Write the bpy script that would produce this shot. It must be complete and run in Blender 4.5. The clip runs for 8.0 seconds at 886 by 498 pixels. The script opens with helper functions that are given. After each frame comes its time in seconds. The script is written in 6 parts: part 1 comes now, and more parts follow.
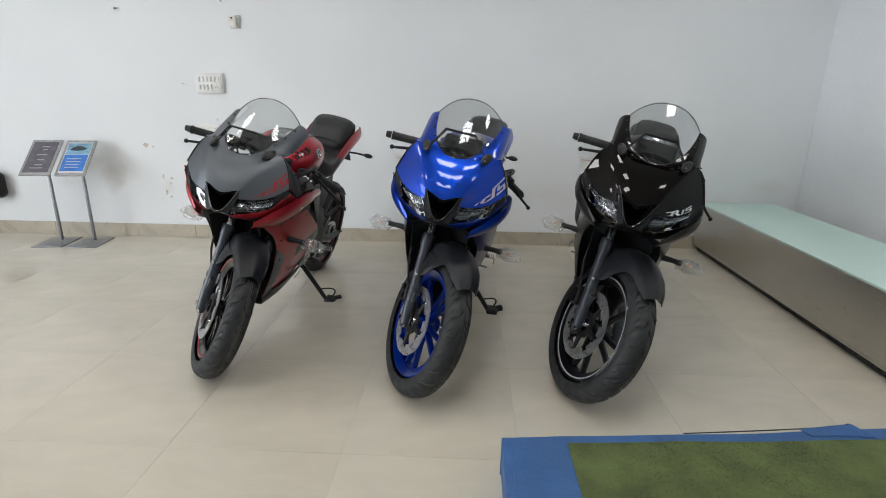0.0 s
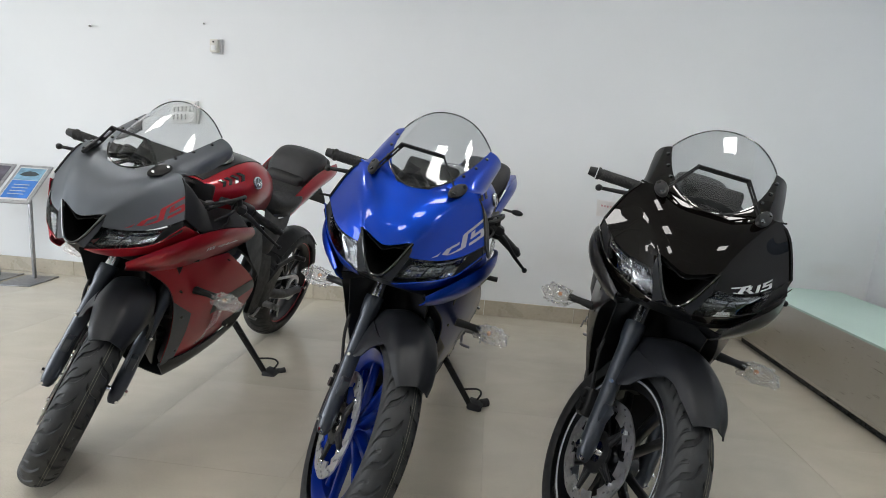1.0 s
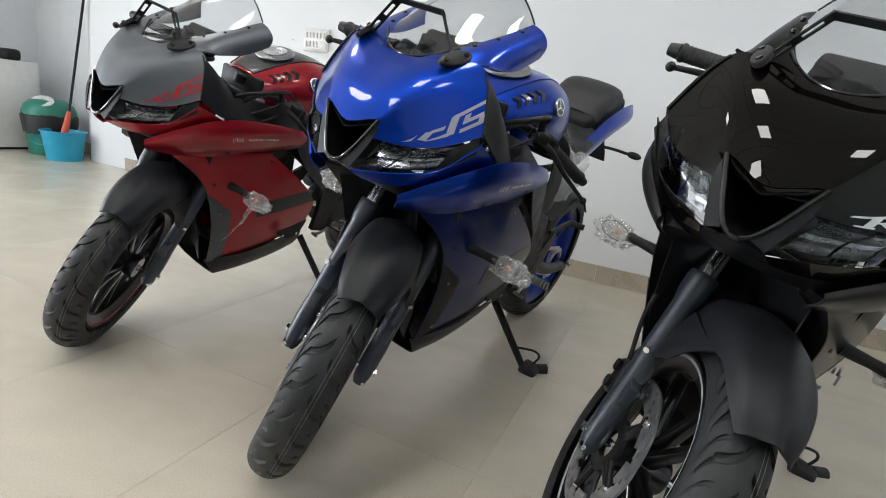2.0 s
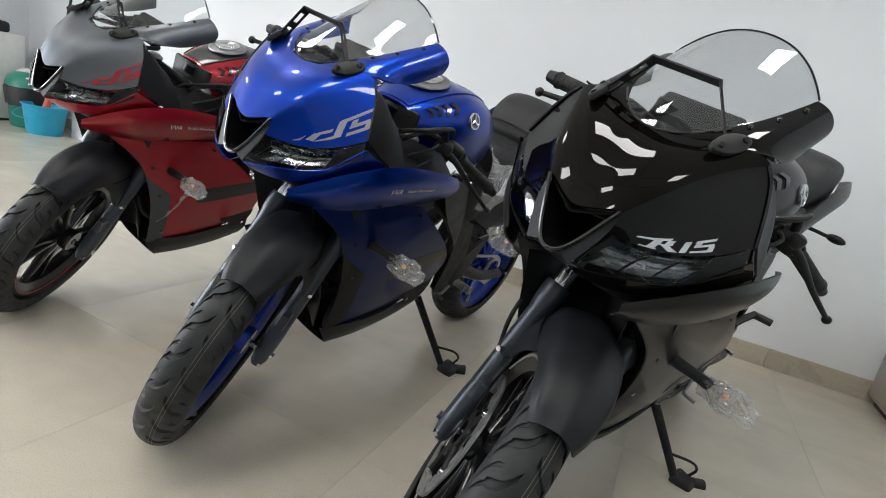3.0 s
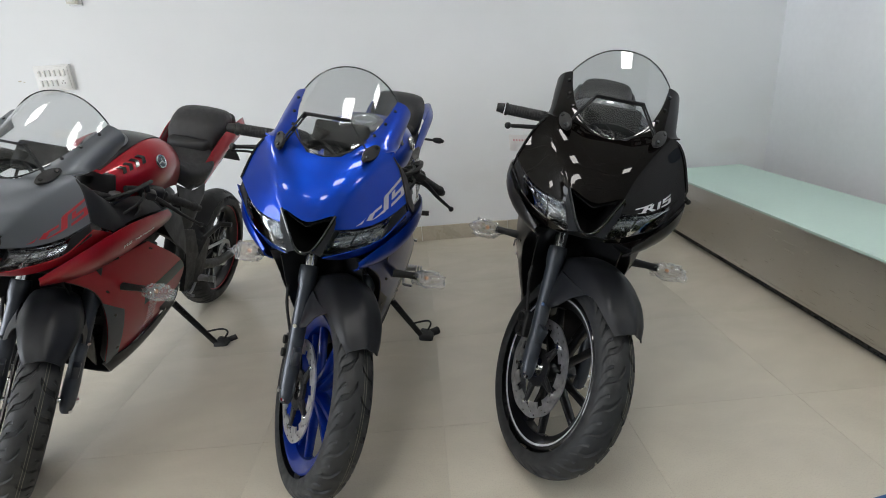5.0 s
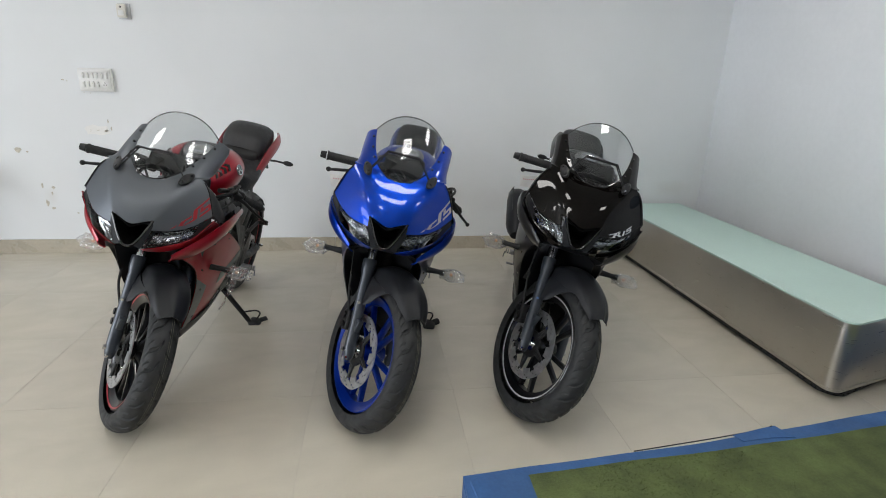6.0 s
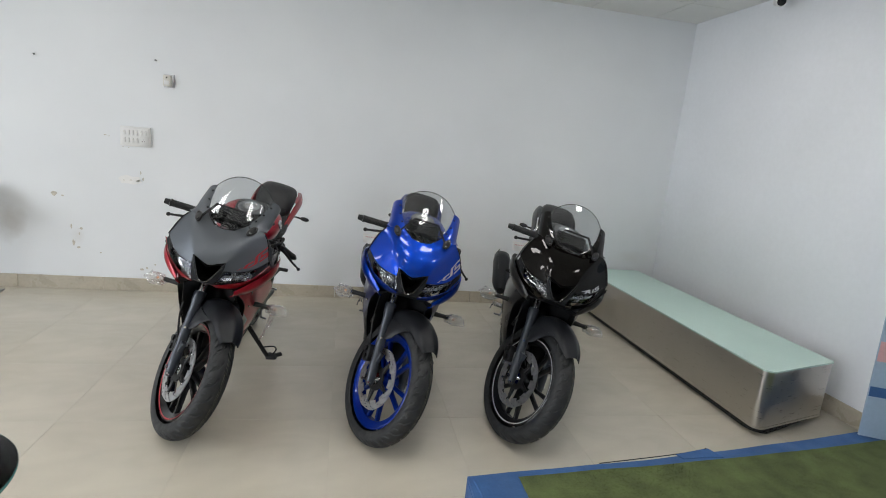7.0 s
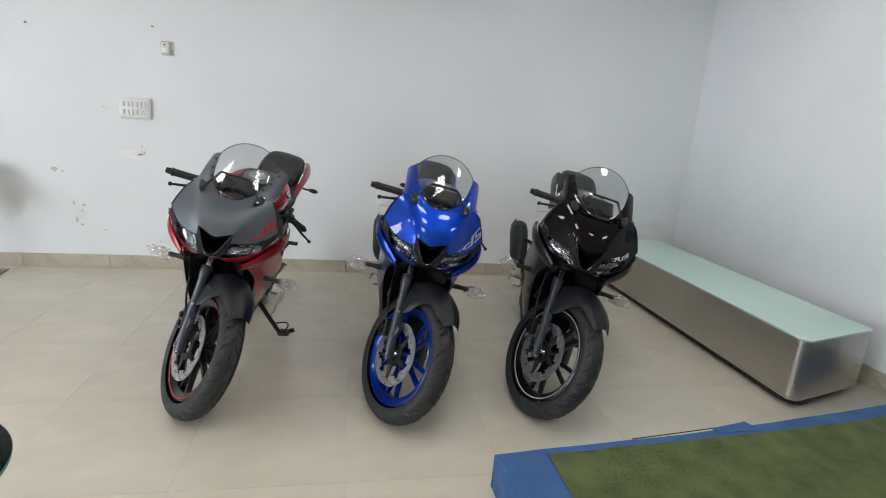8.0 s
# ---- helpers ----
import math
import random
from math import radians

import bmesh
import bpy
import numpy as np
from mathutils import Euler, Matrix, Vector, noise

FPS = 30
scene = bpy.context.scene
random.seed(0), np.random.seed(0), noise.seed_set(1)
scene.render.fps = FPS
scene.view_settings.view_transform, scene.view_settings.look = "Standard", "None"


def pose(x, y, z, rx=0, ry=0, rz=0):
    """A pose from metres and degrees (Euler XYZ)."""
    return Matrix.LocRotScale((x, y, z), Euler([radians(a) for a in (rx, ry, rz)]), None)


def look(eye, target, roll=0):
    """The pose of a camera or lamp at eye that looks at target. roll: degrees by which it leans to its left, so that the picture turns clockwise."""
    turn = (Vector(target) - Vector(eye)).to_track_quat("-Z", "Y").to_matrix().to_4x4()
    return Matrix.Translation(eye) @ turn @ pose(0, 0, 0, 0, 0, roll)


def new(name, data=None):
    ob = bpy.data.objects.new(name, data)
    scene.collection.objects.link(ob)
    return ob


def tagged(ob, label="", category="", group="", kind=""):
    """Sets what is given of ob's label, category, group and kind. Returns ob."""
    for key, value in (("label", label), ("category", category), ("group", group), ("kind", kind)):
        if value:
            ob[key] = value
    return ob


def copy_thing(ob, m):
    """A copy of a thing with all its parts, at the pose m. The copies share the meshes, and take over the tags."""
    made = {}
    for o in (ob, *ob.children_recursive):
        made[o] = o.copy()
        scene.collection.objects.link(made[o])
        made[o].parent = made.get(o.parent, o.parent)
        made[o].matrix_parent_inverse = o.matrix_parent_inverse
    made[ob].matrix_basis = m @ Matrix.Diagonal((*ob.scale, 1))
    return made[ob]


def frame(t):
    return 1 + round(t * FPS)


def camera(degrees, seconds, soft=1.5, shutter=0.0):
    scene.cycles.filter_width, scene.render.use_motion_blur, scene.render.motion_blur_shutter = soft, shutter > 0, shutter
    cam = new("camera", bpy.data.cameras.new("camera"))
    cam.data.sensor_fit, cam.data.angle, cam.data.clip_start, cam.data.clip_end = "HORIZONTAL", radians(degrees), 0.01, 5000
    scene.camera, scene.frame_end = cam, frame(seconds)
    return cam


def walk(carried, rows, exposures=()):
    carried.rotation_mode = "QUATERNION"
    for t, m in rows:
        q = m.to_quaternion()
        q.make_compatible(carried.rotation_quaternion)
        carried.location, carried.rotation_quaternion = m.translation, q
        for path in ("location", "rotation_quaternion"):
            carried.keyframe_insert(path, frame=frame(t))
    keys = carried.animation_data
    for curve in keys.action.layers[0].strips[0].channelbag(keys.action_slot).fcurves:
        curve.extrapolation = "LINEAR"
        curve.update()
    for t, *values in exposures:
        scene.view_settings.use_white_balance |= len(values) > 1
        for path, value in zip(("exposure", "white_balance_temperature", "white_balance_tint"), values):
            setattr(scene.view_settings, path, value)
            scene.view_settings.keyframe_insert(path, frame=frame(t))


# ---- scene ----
cam = camera(81.6, 8.0, soft=1.0)
PATH = [
    (0, (0.189, 0.459, 1.164), (0.109, 2.371, 0.586), 0.7),
    (0.5, (0.259, 0.77, 1.076), (0.111, 2.719, 0.65), 1.1),
    (1, (0.349, 1.084, 1.003), (0.18, 3.049, 0.673), 4.1),
    (1.5, (0.451, 1.302, 0.924), (0.051, 3.234, 0.596), 6.7),
    (2, (0.685, 1.444, 0.835), (-0.081, 3.223, 0.334), 7.5),
    (2.2, (0.77, 1.467, 0.829), (-0.013, 3.233, 0.31), 8.2),
    (3.3, (0.928, 1.462, 0.895), (0.204, 3.269, 0.437), 13.3),
    (3.5, (0.917, 1.447, 0.901), (0.209, 3.261, 0.446), 13.7),
    (4, (0.843, 1.378, 0.945), (0.333, 3.256, 0.483), 13.5),
    (4.5, (0.588, 1.247, 1.031), (0.463, 3.176, 0.517), 6.6),
    (5, (0.382, 1.078, 1.122), (0.449, 2.965, 0.462), -3.9),
    (5.2, (0.288, 0.984, 1.149), (0.409, 2.862, 0.473), -3.9),
    (6.3, (-0.022, 0.428, 1.308), (0.289, 2.325, 0.755), 3.7),
    (6.5, (-0.092, 0.326, 1.324), (0.246, 2.233, 0.825), 4.6),
    (7, (-0.198, 0.136, 1.369), (0.19, 2.058, 0.977), 5.4),
    (7.5, (-0.247, 0.122, 1.377), (0.147, 2.047, 1.005), 5.8),
    (8, (-0.224, 0.272, 1.304), (0.142, 2.176, 0.817), 4.3),
]
walk(cam, [(t, look(eye, target, roll)) for t, eye, target, roll in PATH],
     [(0, 0.02), (0.5, 0.06), (1, 0.18), (1.5, 0.26), (2, 0.36), (3.5, 0.36), (4.5, 0.28), (5, 0.16), (6.5, -0.06), (7, -0.09), (7.5, -0.04), (8, 0.0)])


# ---- light ----
world = bpy.data.worlds.new("sky")
scene.world = world
world.use_nodes = True
wn = world.node_tree.nodes
sky = wn.new("ShaderNodeTexSky")
sky.sky_type, sky.sun_disc = "NISHITA", False
sky.sun_elevation, sky.sun_rotation = radians(48), radians(200)
world.node_tree.links.new(sky.outputs[0], wn["Background"].inputs[0])
wn["Background"].inputs[1].default_value = 0.10
sun = new("sun", bpy.data.lights.new("sun", "SUN"))
sun.data.energy, sun.data.angle, sun.data.color = 2.0, radians(0.6), (1.0, 0.95, 0.88)
sun.matrix_world = look((6, -9, 14), (0, 0, 0))
scene.view_settings.exposure = 0.0


def area(name, m, w, h, power, colour):
    ob = new(name, bpy.data.lights.new(name, "AREA"))
    ob.data.shape, ob.data.size, ob.data.size_y = "RECTANGLE", w, h
    ob.data.energy, ob.data.color = power, colour
    ob.matrix_world = m
    return ob


# daylight that enters through the glazed bays of the shop front
for wy in (-2.3, -0.4, 1.5):
    area("shopfront_daylight", look((-5.5, wy, 1.3), (0, wy, 1.0)), 1.5, 2.0, 66, (0.92, 0.97, 1.03))


# ---- materials ----
def mat(name, colour, rough=0.5, metal=0.0, coat=0.0, coat_rough=0.03, spec=0.5):
    m = bpy.data.materials.new(name)
    m.use_nodes = True
    b = m.node_tree.nodes["Principled BSDF"]
    b.inputs["Base Color"].default_value = (*colour, 1)
    b.inputs["Roughness"].default_value = rough
    b.inputs["Metallic"].default_value = metal
    b.inputs["Coat Weight"].default_value = coat
    b.inputs["Coat Roughness"].default_value = coat_rough
    b.inputs["Specular IOR Level"].default_value = spec
    return m


def bsdf(m):
    return m.node_tree.nodes["Principled BSDF"]


def noise_tex(m, scale, detail=4.0, coords="Object", stretch=(1, 1, 1), distort=0.0):
    n, l = m.node_tree.nodes, m.node_tree.links
    c = n.new("ShaderNodeTexCoord")
    mp = n.new("ShaderNodeMapping")
    mp.inputs["Scale"].default_value = stretch
    t = n.new("ShaderNodeTexNoise")
    t.inputs["Scale"].default_value, t.inputs["Detail"].default_value = scale, detail
    t.inputs["Distortion"].default_value = distort
    l.new(c.outputs[coords], mp.inputs[0])
    l.new(mp.outputs[0], t.inputs["Vector"])
    return t.outputs["Fac"]


def ramp(m, fac, stops):
    r = m.node_tree.nodes.new("ShaderNodeValToRGB")
    m.node_tree.links.new(fac, r.inputs[0])
    els = r.color_ramp.elements
    while len(els) < len(stops):
        els.new(0.5)
    for e, (p, c) in zip(els, stops):
        e.position, e.color = p, (*c, 1)
    return r.outputs[0]


def multiply(m, a, b, fac=1.0):
    x = m.node_tree.nodes.new("ShaderNodeMix")
    x.data_type, x.blend_type = "RGBA", "MULTIPLY"
    x.inputs[0].default_value = fac
    m.node_tree.links.new(a, x.inputs[6])
    m.node_tree.links.new(b, x.inputs[7])
    return x.outputs[2]


def blend(m, fac, a, b):
    x = m.node_tree.nodes.new("ShaderNodeMix")
    x.data_type = "RGBA"
    m.node_tree.links.new(fac, x.inputs[0])
    for sock, v in ((x.inputs[6], a), (x.inputs[7], b)):
        if isinstance(v, tuple):
            sock.default_value = (*v, 1)
        else:
            m.node_tree.links.new(v, sock)
    return x.outputs[2]


def paint_in(m, colour=None, rough=None):
    if colour is not None:
        m.node_tree.links.new(colour, bsdf(m).inputs["Base Color"])
    if rough is not None:
        m.node_tree.links.new(rough, bsdf(m).inputs["Roughness"])


def bump(m, height, strength, distance=0.01):
    n = m.node_tree.nodes.new("ShaderNodeBump")
    n.inputs["Strength"].default_value, n.inputs["Distance"].default_value = strength, distance
    m.node_tree.links.new(height, n.inputs["Height"])
    m.node_tree.links.new(n.outputs[0], bsdf(m).inputs["Normal"])


def grey(v):
    return (v, v, v)


def vary(m, colour, amount=0.25, scale=18, fine=160, rough=None, relief=0.0):
    """Two scales of variation round one colour, with roughness and fine relief."""
    big = ramp(m, noise_tex(m, scale, 5), [(0.3, grey(1 - amount)), (0.7, grey(1 + amount * 0.4))])
    small = ramp(m, noise_tex(m, fine, 2), [(0.3, grey(1 - amount * 0.5)), (0.7, grey(1.0))])
    rgb = m.node_tree.nodes.new("ShaderNodeRGB")
    rgb.outputs[0].default_value = (*colour, 1)
    paint_in(m, multiply(m, multiply(m, rgb.outputs[0], big), small))
    if rough:
        paint_in(m, None, ramp(m, noise_tex(m, scale * 1.7, 6), [(0.3, grey(rough[0])), (0.75, grey(rough[1]))]))
    if relief:
        bump(m, noise_tex(m, fine * 2, 3), relief, 0.002)
    return m


# wall: white distemper with faint roller texture, grime and darker marks near the floor have their own shape
wall_paint = vary(mat("wall_paint", (0.79, 0.81, 0.845), 0.75), (0.79, 0.81, 0.845), 0.05, 1.3, 30, None, 0.06)
def stain_wall():
    """Wall paint rubbed on the left where furniture stood, with broad darker ovals further right."""
    m = mat("stained_wall_paint", (0.8, 0.81, 0.82), 0.75)
    n, l = m.node_tree.nodes, m.node_tree.links
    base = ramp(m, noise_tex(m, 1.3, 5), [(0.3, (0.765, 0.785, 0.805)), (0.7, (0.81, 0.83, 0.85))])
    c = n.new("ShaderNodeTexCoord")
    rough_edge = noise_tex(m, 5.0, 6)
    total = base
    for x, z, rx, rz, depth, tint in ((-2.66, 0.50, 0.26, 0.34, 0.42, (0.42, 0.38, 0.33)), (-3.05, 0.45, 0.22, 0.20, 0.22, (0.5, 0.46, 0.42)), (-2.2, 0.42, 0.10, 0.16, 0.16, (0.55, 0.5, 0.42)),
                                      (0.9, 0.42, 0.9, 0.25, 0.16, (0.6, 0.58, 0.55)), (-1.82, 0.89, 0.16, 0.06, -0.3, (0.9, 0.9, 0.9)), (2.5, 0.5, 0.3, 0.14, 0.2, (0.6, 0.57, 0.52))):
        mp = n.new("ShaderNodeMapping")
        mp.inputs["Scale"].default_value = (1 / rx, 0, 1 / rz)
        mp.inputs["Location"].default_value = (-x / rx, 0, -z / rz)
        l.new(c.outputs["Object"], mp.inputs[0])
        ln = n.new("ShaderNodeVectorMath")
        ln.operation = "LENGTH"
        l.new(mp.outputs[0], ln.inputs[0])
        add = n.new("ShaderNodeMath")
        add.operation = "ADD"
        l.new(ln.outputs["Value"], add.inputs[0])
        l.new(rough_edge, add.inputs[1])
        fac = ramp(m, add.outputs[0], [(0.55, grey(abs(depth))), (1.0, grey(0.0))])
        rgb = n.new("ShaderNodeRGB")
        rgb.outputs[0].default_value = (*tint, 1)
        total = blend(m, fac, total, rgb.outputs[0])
    paint_in(m, total)
    bump(m, noise_tex(m, 30, 3), 0.06, 0.002)
    return m


stained_wall = stain_wall()
skirting_tile = vary(mat("skirting_tile", (0.5, 0.44, 0.35), 0.3), (0.50, 0.45, 0.36), 0.14, 5, 60, (0.22, 0.4))
grout = vary(mat("grout", (0.50, 0.46, 0.385), 0.5), (0.50, 0.46, 0.385), 0.15, 4, 60)


def floor_material():
    m = mat("vitrified_tile", (0.6, 0.55, 0.46), 0.16, 0, 0.0, 0.05, 0.5)
    n, l = m.node_tree.nodes, m.node_tree.links
    info = n.new("ShaderNodeObjectInfo")
    tint = ramp(m, info.outputs["Random"], [(0.0, (0.560, 0.515, 0.425)), (1.0, (0.585, 0.540, 0.450))])
    cloud = ramp(m, noise_tex(m, 3.1, 6, "Object", (1, 1.6, 1), 0.8), [(0.3, grey(0.90)), (0.7, grey(1.03))])
    speck = ramp(m, noise_tex(m, 240, 2), [(0.32, grey(0.9)), (0.5, grey(1.0))])
    paint_in(m, multiply(m, multiply(m, tint, cloud), speck), ramp(m, noise_tex(m, 2.2, 7), [(0.3, grey(0.13)), (0.75, grey(0.30))]))
    bump(m, noise_tex(m, 7, 2), 0.02, 0.01)
    return m


tile_mat = floor_material()
ceiling_mat = vary(mat("ceiling_board", grey(0.78), 0.9), (0.78, 0.78, 0.76), 0.06, 2, 90, None, 0.1)
panel_glow = bpy.data.materials.new("led_diffuser")
panel_glow.use_nodes = True
_b = bsdf(panel_glow)
_b.inputs["Base Color"].default_value = (0.9, 0.9, 0.9, 1)
_b.inputs["Emission Color"].default_value = (1.0, 0.98, 0.95, 1)
_b.inputs["Emission Strength"].default_value = 18.5

chrome = vary(mat("chrome", (0.75, 0.76, 0.78), 0.12, 1.0), (0.75, 0.76, 0.78), 0.1, 60, 400, (0.08, 0.22))
smoked_chrome = vary(mat("smoked_chrome", (0.30, 0.31, 0.325), 0.2, 1.0), (0.30, 0.31, 0.325), 0.5, 45, 220, (0.10, 0.34))
steel_disc = vary(mat("disc_steel", (0.54, 0.54, 0.55), 0.33, 0.95), (0.54, 0.54, 0.55), 0.25, 40, 300, (0.34, 0.5))
alloy_grey = vary(mat("cast_alloy", (0.30, 0.30, 0.31), 0.4, 0.9), (0.30, 0.30, 0.31), 0.2, 30, 200, (0.3, 0.5), 0.1)
fork_grey = vary(mat("fork_paint", (0.05, 0.058, 0.072), 0.33, 0.35, 0.3, 0.2), (0.050, 0.058, 0.072), 0.15, 12, 160, (0.28, 0.40), 0.03)
lamp_grey = vary(mat("lamp_housing", (0.05, 0.052, 0.055), 0.35, 0.5), (0.05, 0.052, 0.055), 0.3, 50, 200, (0.2, 0.4))
plastic_black = vary(mat("textured_black_plastic", (0.012, 0.012, 0.013), 0.5, 0, 0, 0.03, 0.35), (0.013, 0.013, 0.014), 0.2, 20, 260, (0.42, 0.6), 0.12)
plastic_satin = vary(mat("satin_dark_plastic", (0.013, 0.014, 0.017), 0.4, 0, 0, 0.03, 0.28), (0.013, 0.014, 0.017), 0.15, 10, 260, (0.36, 0.46), 0.05)
black_gloss = vary(mat("gloss_black_plastic", (0.008, 0.008, 0.009), 0.1, 0, 0.6), (0.008, 0.008, 0.009), 0.1, 8, 90, (0.08, 0.16))
shin_black = vary(mat("dull_black_plastic", (0.009, 0.009, 0.010), 0.45, 0, 0, 0.03, 0.25), (0.009, 0.009, 0.010), 0.2, 12, 200, (0.4, 0.55), 0.05)
engine_black = vary(mat("engine_black", (0.012, 0.012, 0.012), 0.45, 0.25), (0.012, 0.012, 0.013), 0.3, 25, 140, (0.38, 0.6), 0.2)
# near-black colour puts the darkness of the intake hollow into the material
void_black = vary(mat("intake_void_black", (0.004, 0.004, 0.004), 0.9, 0, 0, 0.03, 0.1), (0.004, 0.004, 0.004), 0.3, 40, 300)
rubber = vary(mat("rubber", (0.018, 0.018, 0.019), 0.75), (0.019, 0.019, 0.020), 0.25, 30, 220, (0.62, 0.85), 0.2)
tyre_mat = vary(mat("tyre_rubber", (0.022, 0.023, 0.024), 0.7, 0, 0, 0.03, 0.45), (0.022, 0.023, 0.0245), 0.3, 22, 150, (0.5, 0.75), 0.15)
seat_mat = vary(mat("seat_vinyl", (0.02, 0.02, 0.022), 0.55), (0.02, 0.02, 0.022), 0.2, 25, 380, (0.45, 0.62), 0.35)
tyre_line = vary(mat("tyre_paint_line", (0.22, 0.21, 0.16), 0.8), (0.22, 0.21, 0.16), 0.5, 60, 200)
decal_silver = vary(mat("decal_silver", (0.62, 0.63, 0.65), 0.3, 0.3), (0.62, 0.63, 0.65), 0.1, 40, 300)
decal_white = mat("decal_white", (0.75, 0.75, 0.76), 0.4)
decal_red = vary(mat("decal_red", (0.33, 0.012, 0.02), 0.35), (0.33, 0.012, 0.02), 0.1, 40, 300)
decal_pearl = vary(mat("decal_pearl", (0.36, 0.37, 0.45), 0.3, 0.3), (0.36, 0.37, 0.45), 0.1, 40, 300)
decal_grey = mat("decal_grey", (0.11, 0.11, 0.12), 0.45)
amber = mat("amber_lens", (0.70, 0.33, 0.16), 0.15, 0, 0.5)
red_lens = mat("red_lens", (0.35, 0.01, 0.01), 0.12, 0, 0.6)
paper = vary(mat("paper_tag", (0.82, 0.81, 0.80), 0.8), (0.82, 0.81, 0.80), 0.08, 30, 200)
print_red = mat("tag_print", (0.62, 0.30, 0.32), 0.7)
# made-up dark colour for the unseen south wall, keeps the gloss reflections dim
dark_wall = vary(mat("reflection_dark_wall", (0.16, 0.17, 0.18), 0.6), (0.16, 0.17, 0.18), 0.1, 2, 40)


def clear(name, colour, rough=0.02, ior=1.45, trans=1.0, relief=0.0):
    m = mat(name, colour, rough)
    b = bsdf(m)
    b.inputs["Transmission Weight"].default_value = trans
    b.inputs["IOR"].default_value = ior
    if relief:
        bump(m, noise_tex(m, 55, 4, "Object", (1, 1, 1), 1.5), relief, 0.01)
    return m


smoke_glass = clear("smoked_screen", (0.72, 0.74, 0.75), 0.0, 1.42)


def thin_clear(name, tint, gloss):
    """A thin clear moulding: straight through, with a sharp surface gloss that grows towards its edge."""
    m = bpy.data.materials.new(name)
    m.use_nodes = True
    n, l = m.node_tree.nodes, m.node_tree.links
    n.clear()
    out, mix, fr = n.new("ShaderNodeOutputMaterial"), n.new("ShaderNodeMixShader"), n.new("ShaderNodeFresnel")
    tr, gl = n.new("ShaderNodeBsdfTransparent"), n.new("ShaderNodeBsdfGlossy")
    fr.inputs[0].default_value = gloss
    gl.inputs["Roughness"].default_value = 0.02
    tr.inputs[0].default_value = (*tint, 1)
    l.new(fr.outputs[0], mix.inputs[0])
    l.new(tr.outputs[0], mix.inputs[1])
    l.new(gl.outputs[0], mix.inputs[2])
    l.new(mix.outputs[0], out.inputs[0])
    return m


lens_glass = thin_clear("headlight_lens", (0.97, 0.98, 0.99), 1.28)
table_glass = thin_clear("table_glass", (0.90, 0.95, 0.93), 1.30)
indicator_glass = thin_clear("indicator_lens_clear", (0.93, 0.92, 0.90), 1.08)


def film(name, gloss, tint=(1, 1, 1)):
    """Thin clear film: lets light straight through, with crinkled glints and a milky haze."""
    m = bpy.data.materials.new(name)
    m.use_nodes = True
    n, l = m.node_tree.nodes, m.node_tree.links
    n.clear()
    out, mix, mix2 = n.new("ShaderNodeOutputMaterial"), n.new("ShaderNodeMixShader"), n.new("ShaderNodeMixShader")
    tr, gl, df = n.new("ShaderNodeBsdfTransparent"), n.new("ShaderNodeBsdfGlossy"), n.new("ShaderNodeBsdfDiffuse")
    gl.inputs["Roughness"].default_value = 0.12
    tr.inputs[0].default_value = (*tint, 1)
    df.inputs[0].default_value = (0.8, 0.8, 0.8, 1)
    h = noise_tex(m, 70, 4, "Object", (1, 1, 1), 1.2)
    bp = n.new("ShaderNodeBump")
    bp.inputs["Strength"].default_value, bp.inputs["Distance"].default_value = 0.9, 0.01
    l.new(h, bp.inputs["Height"])
    l.new(bp.outputs[0], gl.inputs["Normal"])
    l.new(ramp(m, noise_tex(m, 45, 5, "Object", (1, 1, 1), 2.0), [(0.45, grey(gloss * 0.6)), (0.62, grey(gloss * 2.6))]), mix.inputs[0])
    mix2.inputs[0].default_value = 0.13
    l.new(tr.outputs[0], mix.inputs[1])
    l.new(gl.outputs[0], mix.inputs[2])
    l.new(mix.outputs[0], mix2.inputs[1])
    l.new(df.outputs[0], mix2.inputs[2])
    l.new(mix2.outputs[0], out.inputs[0])
    return m


wrap_film = film("plastic_wrap", 0.16)


def car_paint(name, colour, metal, rough, coat, amount=0.1):
    m = mat(name, colour, rough, metal, coat, 0.012, 0.1)
    vary(m, colour, amount, 3, 900, None)
    paint_in(m, None, ramp(m, noise_tex(m, 6, 5), [(0.3, grey(rough * 0.9)), (0.7, grey(rough * 1.12))]))
    return m


paint_blue = car_paint("metallic_blue_paint", (0.0, 0.036, 0.36), 0.8, 0.36, 0.6)
paint_black = car_paint("gloss_black_paint", (0.0030, 0.0022, 0.0019), 0.0, 0.5, 0.5)
bsdf(paint_black).inputs["Specular IOR Level"].default_value = 0.0
paint_red = car_paint("metallic_red_paint", (0.34, 0.009, 0.020), 0.35, 0.36, 0.75)
paint_matt = car_paint("matt_grey_paint", (0.125, 0.135, 0.150), 0.6, 0.40, 0.0, 0.08)
paint_dark = car_paint("dark_grey_paint", (0.028, 0.028, 0.030), 0.4, 0.38, 0.4)
paint_grey_lower = car_paint("grey_lower_paint", (0.040, 0.038, 0.037), 0.5, 0.34, 0.4)
paint_navy = car_paint("shadow_blue_paint", (0.0003, 0.010, 0.105), 0.45, 0.3, 0.5)
paint_wheel_blue = car_paint("blue_rim_paint", (0.001, 0.022, 0.24), 0.4, 0.32, 0.6)
paint_wheel_black = car_paint("black_rim_paint", (0.010, 0.010, 0.011), 0.3, 0.3, 0.8)

